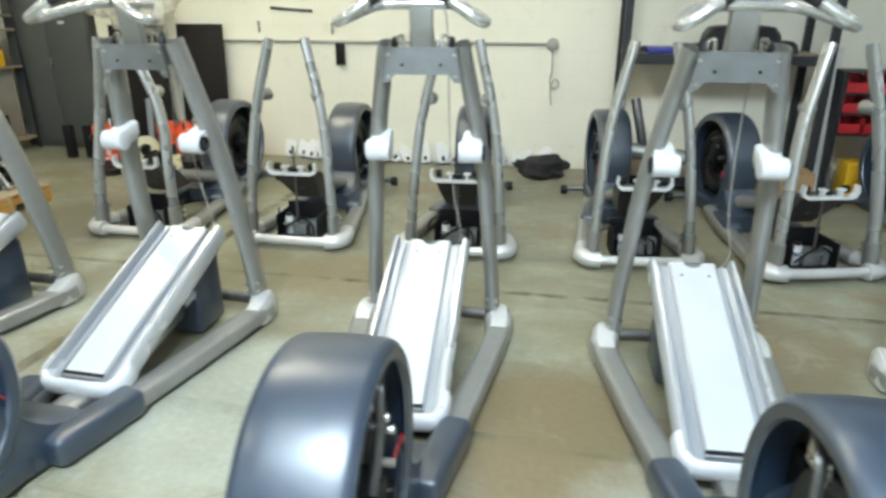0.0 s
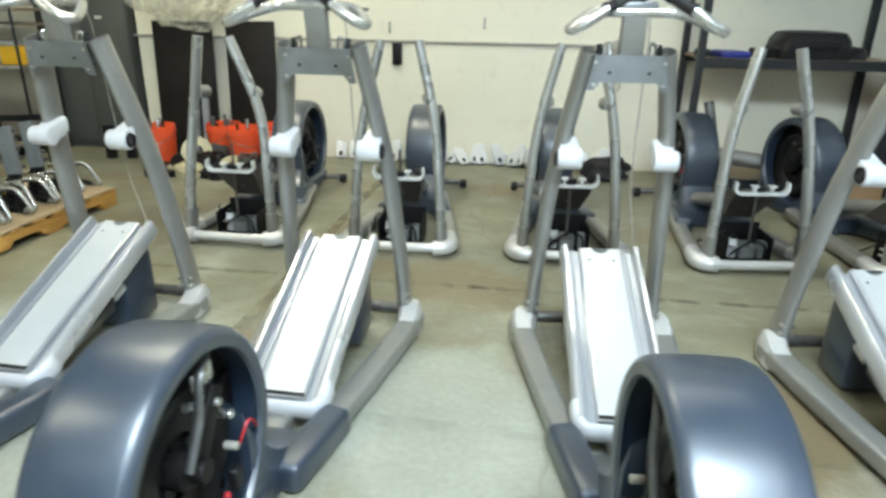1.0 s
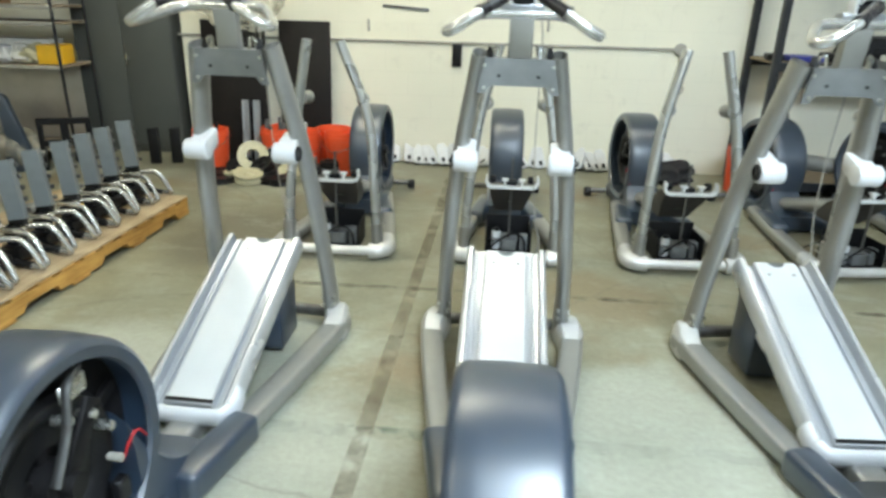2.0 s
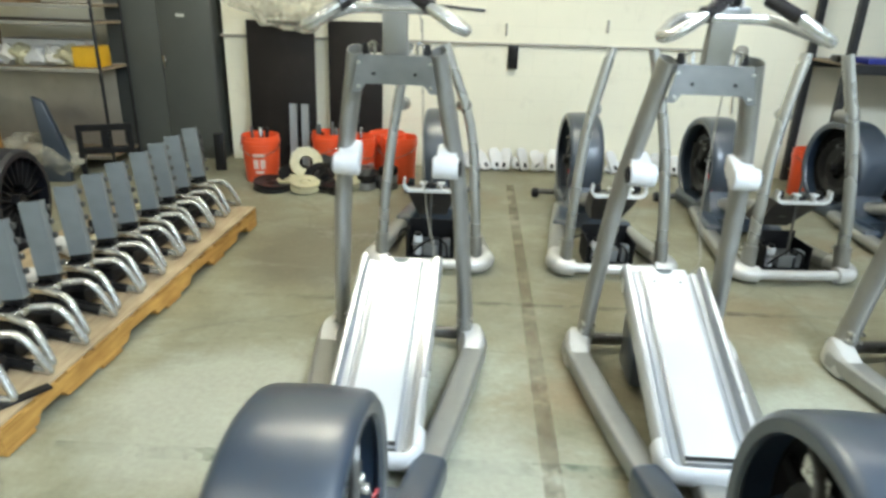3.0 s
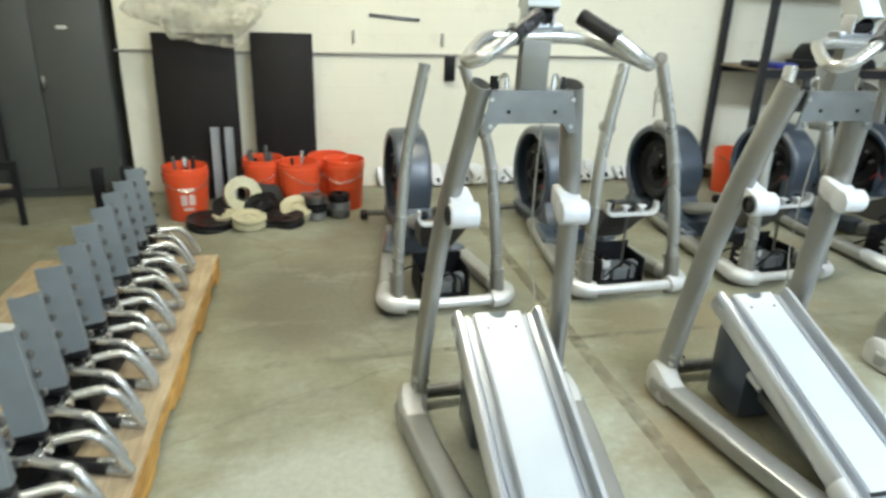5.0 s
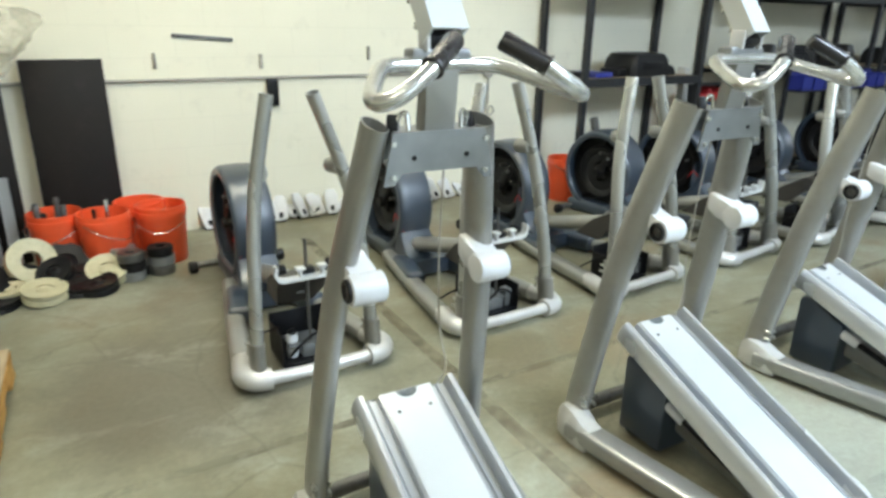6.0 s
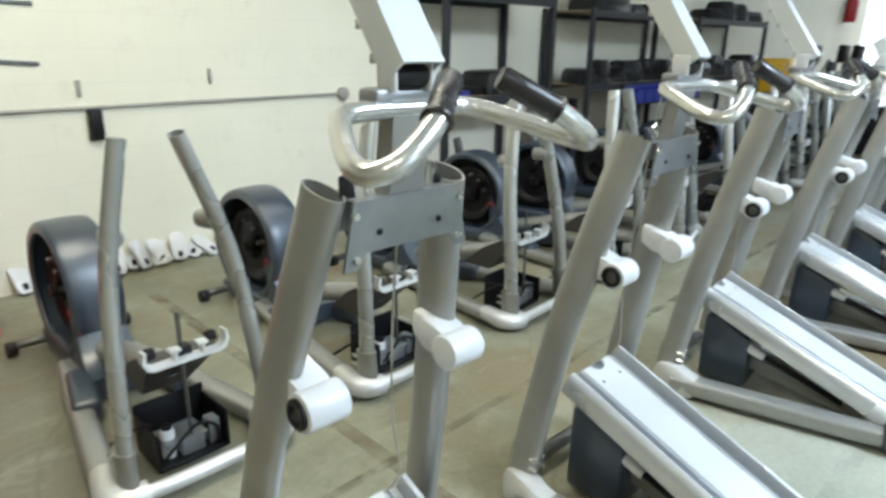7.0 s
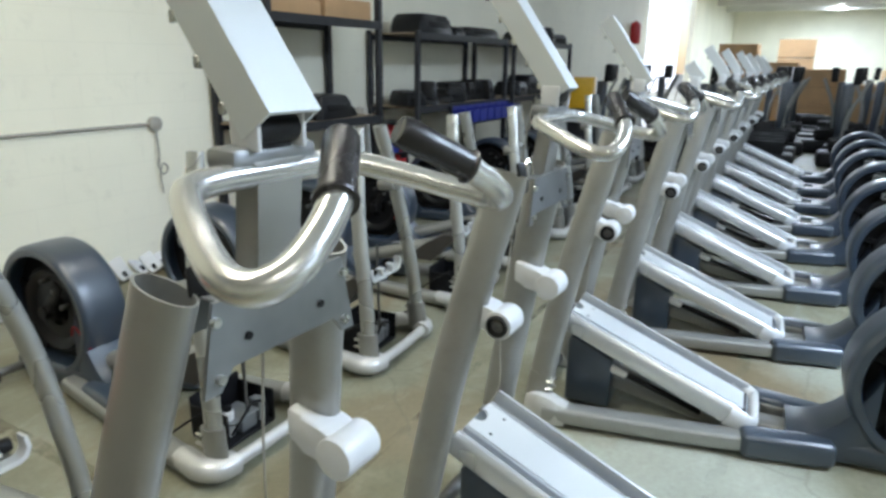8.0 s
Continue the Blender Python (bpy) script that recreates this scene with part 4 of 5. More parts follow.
BUCKETS = [(-3.46, 6.10, 8), (-2.94, 6.29, -20), (-2.69, 6.16, 40), (-2.47, 6.35, 10), (-2.36, 6.21, -12), (0.98, 6.24, 15)]
for i, (x, y, turn) in enumerate(BUCKETS):
    bucket(x, y, turn, print_bars=i in (0, 5))
rngb = random.Random(12)
for x, y, n in ((-3.46, 6.10, 3), (-2.94, 6.29, 6), (-2.69, 6.16, 2)):
    for k in range(n):
        a, r = rngb.uniform(0, 6.28), rngb.uniform(0.01, 0.07)
        dx, dy = r * math.cos(a), r * math.sin(a)
        h = rngb.uniform(0.36, 0.46)
        tagged(part("machine_shaft", rod((x + dx, y + dy, 0.03), (x + dx * 1.5, y + dy * 1.5, h), rngb.uniform(0.010, 0.02), bevel=0.003), rngb.choice((IRON, STEEL, SHADOWY))),
               "short steel shaft standing in a bucket", "machine part", "parts in the buckets")

for x in (-3.28, -3.18):
    t = thing("aluminium_bar", pose(x, 6.42, 0.0, -6, 0, 0), "upright bright aluminium channel bar leaning on a panel", "metal bar", "aluminium bars")
    part("channel", extrude_profile([(-0.03, -0.015), (0.03, -0.015), (0.03, 0.015), (0.024, 0.015), (0.024, -0.008), (-0.024, -0.008), (-0.024, 0.015), (-0.03, 0.015)], (0, 0, 0), (0, 0, 0.56), (0, -1, 0)), ALU, t)


def pulley_disc(x, y, z, rx, ry, rz, r, material, label):
    t = thing("pulley", pose(x - 0.06, y + 0.05, z, rx, ry, rz), label, "pulley", "pulleys by the buckets")
    r *= 0.88
    part("rim", lathe([(r * 0.42, -0.022), (r * 0.9, -0.026), (r, -0.03), (r, -0.012), (r * 0.93, 0), (r, 0.012), (r, 0.03), (r * 0.9, 0.026), (r * 0.42, 0.022)], 36, "Z", True), material, t)
    if z > 0.15:
        return t
    part("hub", lathe([(0.0, -0.03), (r * 0.2, -0.03), (r * 0.44, -0.012), (r * 0.44, 0.012), (r * 0.2, 0.03), (0.0, 0.03)], 24, "Z"), material if material is CREAM else BLACK, t)
    return t


pulley_disc(-3.03, 6.00, 0.160, 62, 10, 12, 0.145, CREAM, "cream plastic pulley standing on edge")
pulley_disc(-2.98, 5.74, 0.055, 8, 4, 0, 0.13, CREAM, "cream plastic pulley lying on the floor")
pulley_disc(-3.14, 5.84, 0.045, 4, -8, 0, 0.10, CREAM, "small cream pulley lying on the floor")
pulley_disc(-2.66, 5.88, 0.075, 24, -12, 20, 0.13, CREAM, "cream pulley tilted against black parts")
pulley_disc(-3.24, 5.78, 0.035, 3, 5, 0, 0.17, BLACK, "flat black pulley lying on the floor")
pulley_disc(-2.80, 5.84, 0.05, 12, 5, 0, 0.17, BLACK, "black pulley lying under a cream one")
pulley_disc(-2.72, 5.76, 0.04, 6, -4, 0, 0.12, BLACK, "black pulley lying on the floor")
pulley_disc(-3.10, 5.95, 0.06, 18, 10, 0, 0.16, BLACK, "black pulley lying under cream ones")
pulley_disc(-2.92, 5.90, 0.10, 28, -20, 0, 0.11, BLACK, "black pulley tilted on a heap of parts")
pulley_disc(-2.86, 6.02, 0.11, 35, 15, 0, 0.15, BLACK, "black pulley leaning on other parts")
for k, (x, y) in enumerate(((-2.53, 5.93), (-2.46, 6.02), (-2.36, 5.96), (-2.68, 6.03), (-2.56, 6.05))):
    t = thing("bearing_stack", pose(x - 0.06, y, 0, 0, 0, 20 * k), "stack of grey machined bearing housings on the floor", "machine part", "bearing stacks")
    for j in range(3 - k % 2):
        part("bearing", lathe([(0.028, 0), (0.070, 0), (0.075, 0.006), (0.075, 0.050), (0.066, 0.056), (0.038, 0.056), (0.028, 0.05)], 24, "Z", True), (GALV, SHADOWY, IRON)[(j + k) % 3], t, m=pose(0.006 * (j % 2), 0, 0.002 + 0.058 * j))


# ---- foot pedals in a line along the foot of the wall ----
def pedal():
    t = thing("foot_pedal", None, "pale grey foot pedal with a black pad beside the wall", "pedal", "foot pedals along the wall")
    out = [(-0.06, -0.10), (-0.045, -0.14), (0.045, -0.14), (0.06, -0.10), (0.065, 0.08), (0.04, 0.14), (-0.04, 0.14), (-0.065, 0.08)]
    part("tread", plate([(x, z + 0.14) for x, z in out], -0.018, 0.018, 0.006), WHITE, t)
    part("pad", plate([(x * 0.3, z * 0.22 + 0.055) for x, z in out], -0.026, -0.017, 0.002), BLACK, t)
    part("socket", rod((0, 0.0, 0.06), (0, 0.09, 0.03), 0.028, bevel=0.005), BLACK, t)
    return t


ped = pedal()
ped.matrix_basis = pose(-1.98, 6.66, 0.02, -38, 0, 12) @ Matrix.Diagonal((0.80, 0.72, 0.72, 1))
rngp = random.Random(5)
for k in range(30):
    x = -1.86 + 0.082 * k + rngp.uniform(-0.02, 0.02)
    copy_thing(ped, pose(x, 6.66 + rngp.uniform(-0.04, 0.02), 0.02, rngp.uniform(-58, -30), rngp.uniform(-14, 14), rngp.uniform(-35, 35)))

tagged(crumple("dark_cloth", 0.42, 6.42, 0.07, 0.20, 0.14, 0.10, 9, CLOTH, 4, 0.5), "heap of black cloth lying on the floor by the wall", "cloth")


# ---- steel cabinet and the shelf beside it ----
cab = thing("steel_cabinet", pose(-4.45, 6.70, 0), "tall grey enamelled steel cabinet with closed double doors", "cabinet")
part("carcass", block((-0.455, 0.012, 0.0), (0.455, 0.46, 1.83), 0.006), LOCKER, cab)
for s in (-1, 1):
    d = part("cabinet_door", block((min(0.003 * s, 0.448 * s), -0.008, 0.07), (max(0.003 * s, 0.448 * s), 0.012, 1.81), 0.004), LOCKER, cab)
    for z in (0.25, 0.95, 1.6):
        part("hinge", rod((s * 0.45, -0.006, z - 0.04), (s * 0.45, -0.006, z + 0.04), 0.007, seg=10), LOCKER, d)
hd = part("door_handle", rod((0.03, -0.035, 0.86), (0.03, -0.008, 0.86), 0.016), IRON, cab)
part("handle_lever", block((0.022, -0.042, 0.80), (0.038, -0.030, 0.90), 0.004), STEEL, hd)
part("paper_label", block((0.16, -0.011, 1.215), (0.23, -0.009, 1.24)), BOARD, cab)


def shelf_unit(name, m, w, dp, h, boards, label, post=0.045, top_board=CHIP, beam=SHELFM, deep=0.07):
    t = thing(name, m, label, "shelving unit", "shelving units")
    for x in (0, w):
        for y in (0, dp):
            part("post", block((x - post / 2, y - post / 2, 0), (x + post / 2, y + post / 2, h), 0.004, 1), SHELFM, t)
    for z in boards:
        b = part("shelf_board", block((0.0, 0.0, z - 0.018), (w, dp, z), 0.003, 1), top_board, t)
        for y in (-0.012, dp + 0.012):
            part("shelf_beam", block((0, y - 0.012, z - deep), (w, y + 0.012, z + 0.002), 0.003, 1), beam, b)
    return t


shelf_unit("shelving", pose(-6.52, 6.20, 0), 1.78, 0.45, 2.1, (0.12, 0.82, 1.17, 1.30, 1.85), "dark steel shelving with crowded wooden boards beside the cabinet", 0.022, CHIP, CONDUIT, 0.026)
tagged(part("steel_sheet", block((-1.60, -0.004, 0.0), (0.0, 0.004, 0.66), 0.002), SHEET, m=pose(-4.82, 6.58, 0.13, 0, 0, 0)), "plain grey steel sheet standing on the lower shelf", "steel sheet")
shelf_unit("shelving", pose(1.02, 6.12, 0), 1.42, 0.58, 2.4, (0.12, 1.045, 1.87), "dark steel shelving with chipboard shelves along the wall", 0.055)
shelf_unit("shelving", pose(3.13, 6.12, 0), 2.2, 0.58, 1.83, (0.12, 1.08, 1.81), "dark steel shelving holding black parts along the wall", 0.05)
shelf_unit("shelving", pose(5.60, 6.12, 0), 2.3, 0.58, 1.83, (0.12, 1.08, 1.81), "dark steel shelving with stacked machine covers", 0.05)


def loose_box(name, x, y, z, w, d, h, material, label, category, turn=0, group="", bevel=0.012):
    return tagged(part(name, block((-w / 2, -d / 2, 0), (w / 2, d / 2, h), bevel, 2), material, m=pose(x, y, z, 0, 0, turn)), label, category, group)


# things on the right-hand shelves
def cover(x, y, z, w, d, h, turn):
    t = thing("machine_cover", pose(x, y, z, 0, 0, turn), "black moulded plastic machine cover on a shelf", "machine cover", "black machine covers")
    bm = bmesh.new()
    rows = []
    for k, (s, zz) in enumerate(((1.0, 0), (1.0, 0.25), (0.93, 0.7), (0.80, 0.95), (0.6, 1.0))):
        rows.append([bm.verts.new((w / 2 * s * cx, d / 2 * s * cy, h * zz)) for cx, cy in ((-1, -0.8), (-0.85, -1), (0.85, -1), (1, -0.8), (1, 0.8), (0.85, 1), (-0.85, 1), (-1, 0.8))])
    for a, b in zip(rows, rows[1:]):
        for j in range(8):
            bm.faces.new((a[j], a[(j + 1) % 8], b[(j + 1) % 8], b[j]))
    bm.faces.new(rows[0])
    bm.faces.new(rows[-1])
    part("shell", bm, BLACK, t)
    part("ridge", block((-w * 0.28, -d * 0.5, h * 0.3), (w * 0.28, -d * 0.46, h * 0.62), 0.01), SHADOWY, t)


cover(1.86, 6.36, 1.045, 0.52, 0.40, 0.20, 3)
cover(2.13, 6.42, 1.045, 0.30, 0.36, 0.09, -8)
loose_box("parts_tray", 1.28, 6.30, 1.045, 0.22, 0.26, 0.045, BLUE, "low blue plastic tray on a shelf", "tray", 6)
loose_box("parts_tray", 1.08, 6.34, 1.045, 0.12, 0.18, 0.05, BLACK, "small black plastic tray on a shelf", "tray", -12)
loose_box("parts_tray", 1.52, 6.30, 1.045, 0.14, 0.2, 0.07, BLACK, "small black box on a shelf", "box", 12)
rngs = random.Random(21)
for k in range(15):
    x = 3.25 + 0.14 * k
    cover(x, 6.36 + rngs.uniform(-0.08, 0.08), 1.08, rngs.uniform(0.14, 0.34), rngs.uniform(0.2, 0.4), rngs.uniform(0.06, 0.24), rngs.uniform(-40, 40))
cover(3.65, 6.38, 1.81, 0.72, 0.42, 0.20, 2)
cover(4.80, 6.38, 1.81, 0.85, 0.42, 0.12, -3)
cover(4.2, 6.40, 1.81, 0.36, 0.4, 0.10, 8)
loose_box("cardboard_box", 1.40, 6.40, 1.87, 0.62, 0.46, 0.12, CARTON, "flat brown cardboard box on a top shelf", "cardboard box", 2)
loose_box("cardboard_box", 2.08, 6.40, 1.87, 0.60, 0.48, 0.16, CARTON, "flat brown cardboard box on a top shelf", "cardboard box", -3)
for k in range(9):
    cover(6.15 + 0.22 * k, 6.38, (1.08, 1.81)[k % 2], rngs.uniform(0.25, 0.4), 0.4, rngs.uniform(0.12, 0.32), rngs.uniform(-20, 20))
loose_box("yellow_crate", 8.35, 6.0, 0.80, 0.5, 0.4, 0.5, YELLOW, "yellow plastic crate of parts", "crate", 10)
tagged(part("crate_stand", block((8.05, 5.75, 0), (8.65, 6.25, 0.80), 0.02), SHELFM), "dark steel stand beneath a yellow crate", "stand")
for k in range(3):
    for j in range(3):
        m = (RED, RED, RED, BLUE, RED)[(2 * k + j) % 5]
        b = thing("parts_bin", pose(2.70 + 0.17 * k, 6.33, 0.48 + 0.15 * j), "small open plastic stacking parts bin on a rack", "parts bin", "stacked parts bins")
        bm = bmesh.new()
        for lo, hi in (((-0.08, -0.1, 0), (0.08, 0.1, 0.008)), ((-0.08, -0.1, 0), (-0.072, 0.1, 0.12)), ((0.072, -0.1, 0), (0.08, 0.1, 0.12)), ((-0.08, -0.1, 0), (0.08, -0.092, 0.075)), ((-0.08, 0.092, 0), (0.08, 0.1, 0.13))):
            box(bm, lo, hi, 0.002, 1)
        part("bin_body", bm, m, b)
for k in range(8):
    b = thing("parts_bin", pose(3.86 + 0.20 * k, 5.99, 0.87, 0, 0, 0), "blue plastic parts bin hung on the shelf front", "parts bin", "blue bins on the shelf front")
    bm = bmesh.new()
    for lo, hi in (((-0.09, -0.09, 0), (0.09, 0.09, 0.008)), ((-0.09, -0.09, 0), (-0.082, 0.09, 0.15)), ((0.082, -0.09, 0), (0.09, 0.09, 0.15)), ((-0.09, -0.09, 0), (0.09, -0.082, 0.14)), ((-0.09, 0.082, 0), (0.09, 0.09, 0.18))):
        box(bm, lo, hi, 0.002, 1)
    part("bin_body", bm, BLUE, b)
hung = thing("bin_rail", pose(0, 0, 0), "dark steel rail carrying hung bins before the shelving", "rail")
part("rail_bar", block((3.75, 6.081, 1.00), (5.38, 6.088, 1.06), 0.001, 1), SHELFM, hung)
part("rail_ledge", block((3.75, 5.90, 0.855), (5.38, 6.088, 0.867), 0.001, 1), SHELFM, hung)
for x in (3.76, 5.37):
    part("rail_leg", block((x - 0.02, 6.05, 0), (x + 0.02, 6.085, 1.06), 0.001, 1), SHELFM, hung)
rk = thing("bin_rack", pose(0, 0, 0), "dark steel rack carrying parts bins", "rack")
for z in (0.479, 0.629, 0.779, 0.94):
    part("rack_board", block((2.61, 6.21, z - 0.010), (3.13, 6.44, z), 0.002, 1), SHELFM, rk)
for x in (2.605, 3.10):
    part("rack_side", block((x - 0.01, 6.21, 0), (x + 0.01, 6.44, 0.94), 0.002, 1), SHELFM, rk)
for k, x in enumerate((2.52, 2.58)):
    tagged(part("leaning_board", block((-0.04, -0.02, 0), (0.04, 0.02, 1.1), 0.004), BOARD, m=pose(x - 0.02, 6.26 + 0.09 * k, 0, -5, 2, 6)), "pale board leaning against the shelving", "board", "leaning boards")
loose_box("yellow_case", 2.86, 6.33, 0.0, 0.24, 0.2, 0.26, YELLOW, "yellow plastic tool case on the floor under a rack", "tool case", 4)
ex = thing("fire_extinguisher", pose(14.4, BACK - 0.12, 2.0), "red fire extinguisher hung on the wall", "extinguisher")
part("cylinder", lathe([(0, 0), (0.115, 0.0), (0.125, 0.02), (0.125, 0.42), (0.09, 0.50), (0.03, 0.52), (0.03, 0.55), (0, 0.55)], 28, "Z"), RED, ex)
part("valve", block((-0.03, -0.09, 0.46), (0.03, 0.03, 0.50), 0.006), BLACK, ex)
part("wall_hanger", block((-0.03, 0.07, 0.2), (0.03, 0.12, 0.4), 0.004), IRON, ex)
lp = thing("leaning_tube", pose(1.30, 6.02, 0.0, -4, -14, 0), "dark steel tube leaning on the shelving", "tube")
part("tube_body", rod((0, 0, 0.01), (0, 0, 0.75), 0.035, bevel=0.004), IRON, lp)
tagged(part("boxed_beam", tube([(0.95, 6.05, 0.35), (2.3, 5.98, 0.22)], 0.06, 0.06, 16, (0, 0, 1)), SILVER), "silver frame tube lying across the lower shelving", "tube")
tagged(part("tube_rest", block((1.95, 5.88, 0), (2.42, 6.10, 0.24), 0.01), CARTON), "small brown carton under a frame tube on the floor", "cardboard box")

# things on the left-hand shelf
loose_box("yellow_case", -4.90, 6.40, 0.82, 0.22, 0.2, 0.16, YELLOW, "yellow plastic tool case on a shelf", "tool case", 5)
loose_box("red_case", -6.07, 6.34, 0.82, 0.5, 0.2, 0.06, RED, "flat red case on a shelf", "case", 0)
loose_box("cardboard_box", -5.98, 6.44, 0.88, 0.42, 0.36, 0.24, CARTON, "brown cardboard box on a crowded shelf", "cardboard box", -4)
loose_box("cardboard_box", -5.82, 6.43, 1.30, 0.9, 0.36, 0.25, CARTON, "brown cardboard box on a high shelf", "cardboard box", 3)
loose_box("white_carton", -5.32, 6.55, 0.82, 0.7, 0.2, 0.2, BOARD, "white carton at the back of a shelf", "cardboard box", 0)
for k in range(6):
    tagged(crumple("bagged_part", -5.67 + 0.12 * k, 6.36, 0.895, 0.105, 0.095, 0.085, 20 + k, (WHITE, BOARD, CREAM)[k % 3], 3, 0.5), "white wrapped machine part on a crowded shelf", "machine part", "wrapped parts on the shelf")
fr = thing("steel_stand", pose(-4.66, 5.98, 0.0, 0, 0, 24), "black square steel frame on the floor", "frame")
for lo, hi in (((-0.2, -0.02, 0), (-0.16, 0.02, 0.42)), ((0.16, -0.02, 0), (0.2, 0.02, 0.42)), ((-0.2, -0.021, 0.38), (0.2, 0.021, 0.43)), ((-0.2, -0.021, 0.20), (0.2, 0.021, 0.25)), ((-0.03, -0.019, 0.24), (0.03, 0.019, 0.4))):
    part("frame_bar", block(lo, hi, 0.004, 1), BLACK, fr)
fin = tagged(part("plastic_fin", plate([(-0.1, 0), (0.13, 0), (0.14, 0.2), (0.02, 0.62), (-0.06, 0.66), (-0.02, 0.3)], -0.03, 0.03, 0.012), DARK, m=pose(-5.02, 5.82, 0.0, 0, 0, 8)), "dark curved plastic machine shroud standing on the floor", "machine cover")
loose_box("wooden_crate", -5.62, 5.50, 0.0, 0.6, 0.5, 0.42, PINE, "plain orange-brown wooden crate on the floor", "crate", 8)
tagged(crumple("plastic_wrap", -5.13, 5.92, 0.16, 0.30, 0.2, 0.17, 8, FILM), "crumpled clear plastic film on the floor", "plastic film")
for k, (x, y) in enumerate(((-4.07, 6.30), (-3.89, 6.34))):
    tagged(part("black_post", block((-0.042, -0.03, 0), (0.042, 0.03, 0.31), 0.006), BLACK, m=pose(x, y, 0, 0, 0, 8)), "short black steel post standing on the floor", "post", "black posts")


# ---- the long pallet with console masts ----
PAL = pose(-3.275, 2.65, 0, 0, 0, -2.6)
pal = thing("pallet", PAL, "long orange-brown timber pallet with a plywood top", "pallet")
PW, PL = 0.92, 2.32
part("plywood_top", block((-PW, 0, 0.118), (0, PL, 0.130), 0.002, 1), PLY, pal)
for x in (-PW + 0.02, -PW / 2, -0.02):
    bm = bmesh.new()
    out = [(0.0, 0.02), (0.16, 0.02), (0.18, 0.055), (0.30, 0.055), (0.33, 0.02), (0.74, 0.02), (0.77, 0.055), (0.98, 0.055), (1.0, 0.02), (1.34, 0.02), (1.37, 0.055), (1.58, 0.055), (1.61, 0.02), (1.98, 0.02), (2.0, 0.055), (2.14, 0.055), (2.16, 0.02), (PL, 0.02), (PL, 0.102), (0.0, 0.102)]
    a = [bm.verts.new((x - 0.02, y, z)) for y, z in out]
    b = [bm.verts.new((x + 0.02, y, z)) for y, z in out]
    for i in range(len(out)):
        bm.faces.new((a[i], a[(i + 1) % len(out)], b[(i + 1) % len(out)], b[i]))
    bm.faces.new(a)
    bm.faces.new(b)
    part("stringer", bm, PINE, pal, smooth=False)
for k in range(14):
    y = 0.0 + k * (PL - 0.1) / 13
    part("deck_board", block((-PW, y, 0.102), (0.004, y + 0.1, 0.118), 0.003, 1), PINE, pal)
for k in range(5):
    y = 0.0 + k * (PL - 0.14) / 4
    part("bottom_board", block((-PW, y, 0.002), (0.003, y + 0.14, 0.02), 0.003, 1), PINE, pal)


def mast_unit():
    """A console mast with its handlebar, standing on the pallet."""
    t = thing("console_mast", None, "grey console mast with bent silver handlebars standing on a pallet", "console mast", "console masts on the pallet")
    prof = [(-0.042, 0.0), (-0.042, -0.042), (-0.037, -0.042), (-0.037, -0.005), (0.037, -0.005), (0.037, -0.042), (0.042, -0.042), (0.042, 0.0)]
    c = part("mast_channel", extrude_profile(prof, (0.0, 0.03, 0.205), (-0.040, 0.052, 0.505), (0.25, -1, 0.1)), CHANNEL, t, "grey folded steel channel")
    for k in range(5):
        part("clip", block((0.030 - 0.0095 * k, 0.076 + 0.004 * k, 0.235 + 0.057 * k), (0.046 - 0.0095 * k, 0.092 + 0.004 * k, 0.258 + 0.057 * k), 0.002, 1), IRON, c)
    part("hinge", rod((-0.05, 0.045, 0.192), (0.04, 0.045, 0.192), 0.018, bevel=0.003), BLACK, t)
    br = part("post_frame", block((-0.055, -0.045, 0.155), (0.055, -0.028, 0.180), 0.003, 1), STEEL, t, "bright silver mounting frame")
    for lo, hi in (((-0.055, 0.045, 0.155), (0.055, 0.062, 0.180)), ((-0.055, -0.028, 0.155), (-0.035, 0.045, 0.180)), ((0.030, -0.028, 0.155), (0.055, 0.045, 0.180))):
        part("frame_bar", block(lo, hi, 0.003, 1), STEEL, br)
    part("dark_core", block((-0.034, -0.027, 0.02), (0.029, 0.044, 0.170), 0.003, 1), SHADOWY, t)
    part("dark_bracket", block((-0.05, -0.075, 0.015), (0.075, 0.085, 0.085), 0.012), BLACK, t)
    part("bracket_bolt", rod((0.056, 0.01, 0.165), (0.064, 0.01, 0.165), 0.009, seg=10), BOLT, br)
    for y0 in (-0.055, 0.075):
        path = [(0.02, y0 * 0.5, 0.166), (0.110, y0, 0.170), (0.148, y0 * 1.05, 0.160), (0.178, y0 * 1.15, 0.125), (0.215, y0 * 1.25, 0.050), (0.222, y0 * 1.3, 0.026), (0.206, y0 * 1.38, 0.016), (0.150, y0 * 1.5, 0.016)]
        part("handlebar", tube(smooth_path(path, 5), 0.0145, seg=14, up=(0, 1, 0)), BRIGHT, t, "bent silver tube")
        part("inner_grip", tube(smooth_path([(0.150, y0 * 1.5, 0.016), (0.09, y0 * 1.55, 0.022), (0.02, y0 * 1.45, 0.03)], 4), 0.017, seg=12, up=(0, 0, 1)), BLACK, t)
    path = [(-0.02, 0.01, 0.14), (-0.09, 0.0, 0.12), (-0.16, -0.02, 0.07), (-0.20, -0.02, 0.02)]
    part("rear_handle", tube(smooth_path(path, 5), 0.0165, seg=14, up=(0, 1, 0)), BRIGHT, t)
    part("strap", block((-0.025, -0.09, 0.001), (0.02, -0.08, 0.12), 0.002, 1, Matrix.Rotation(0.5, 4, "X")), SHADOWY, t)
    return t


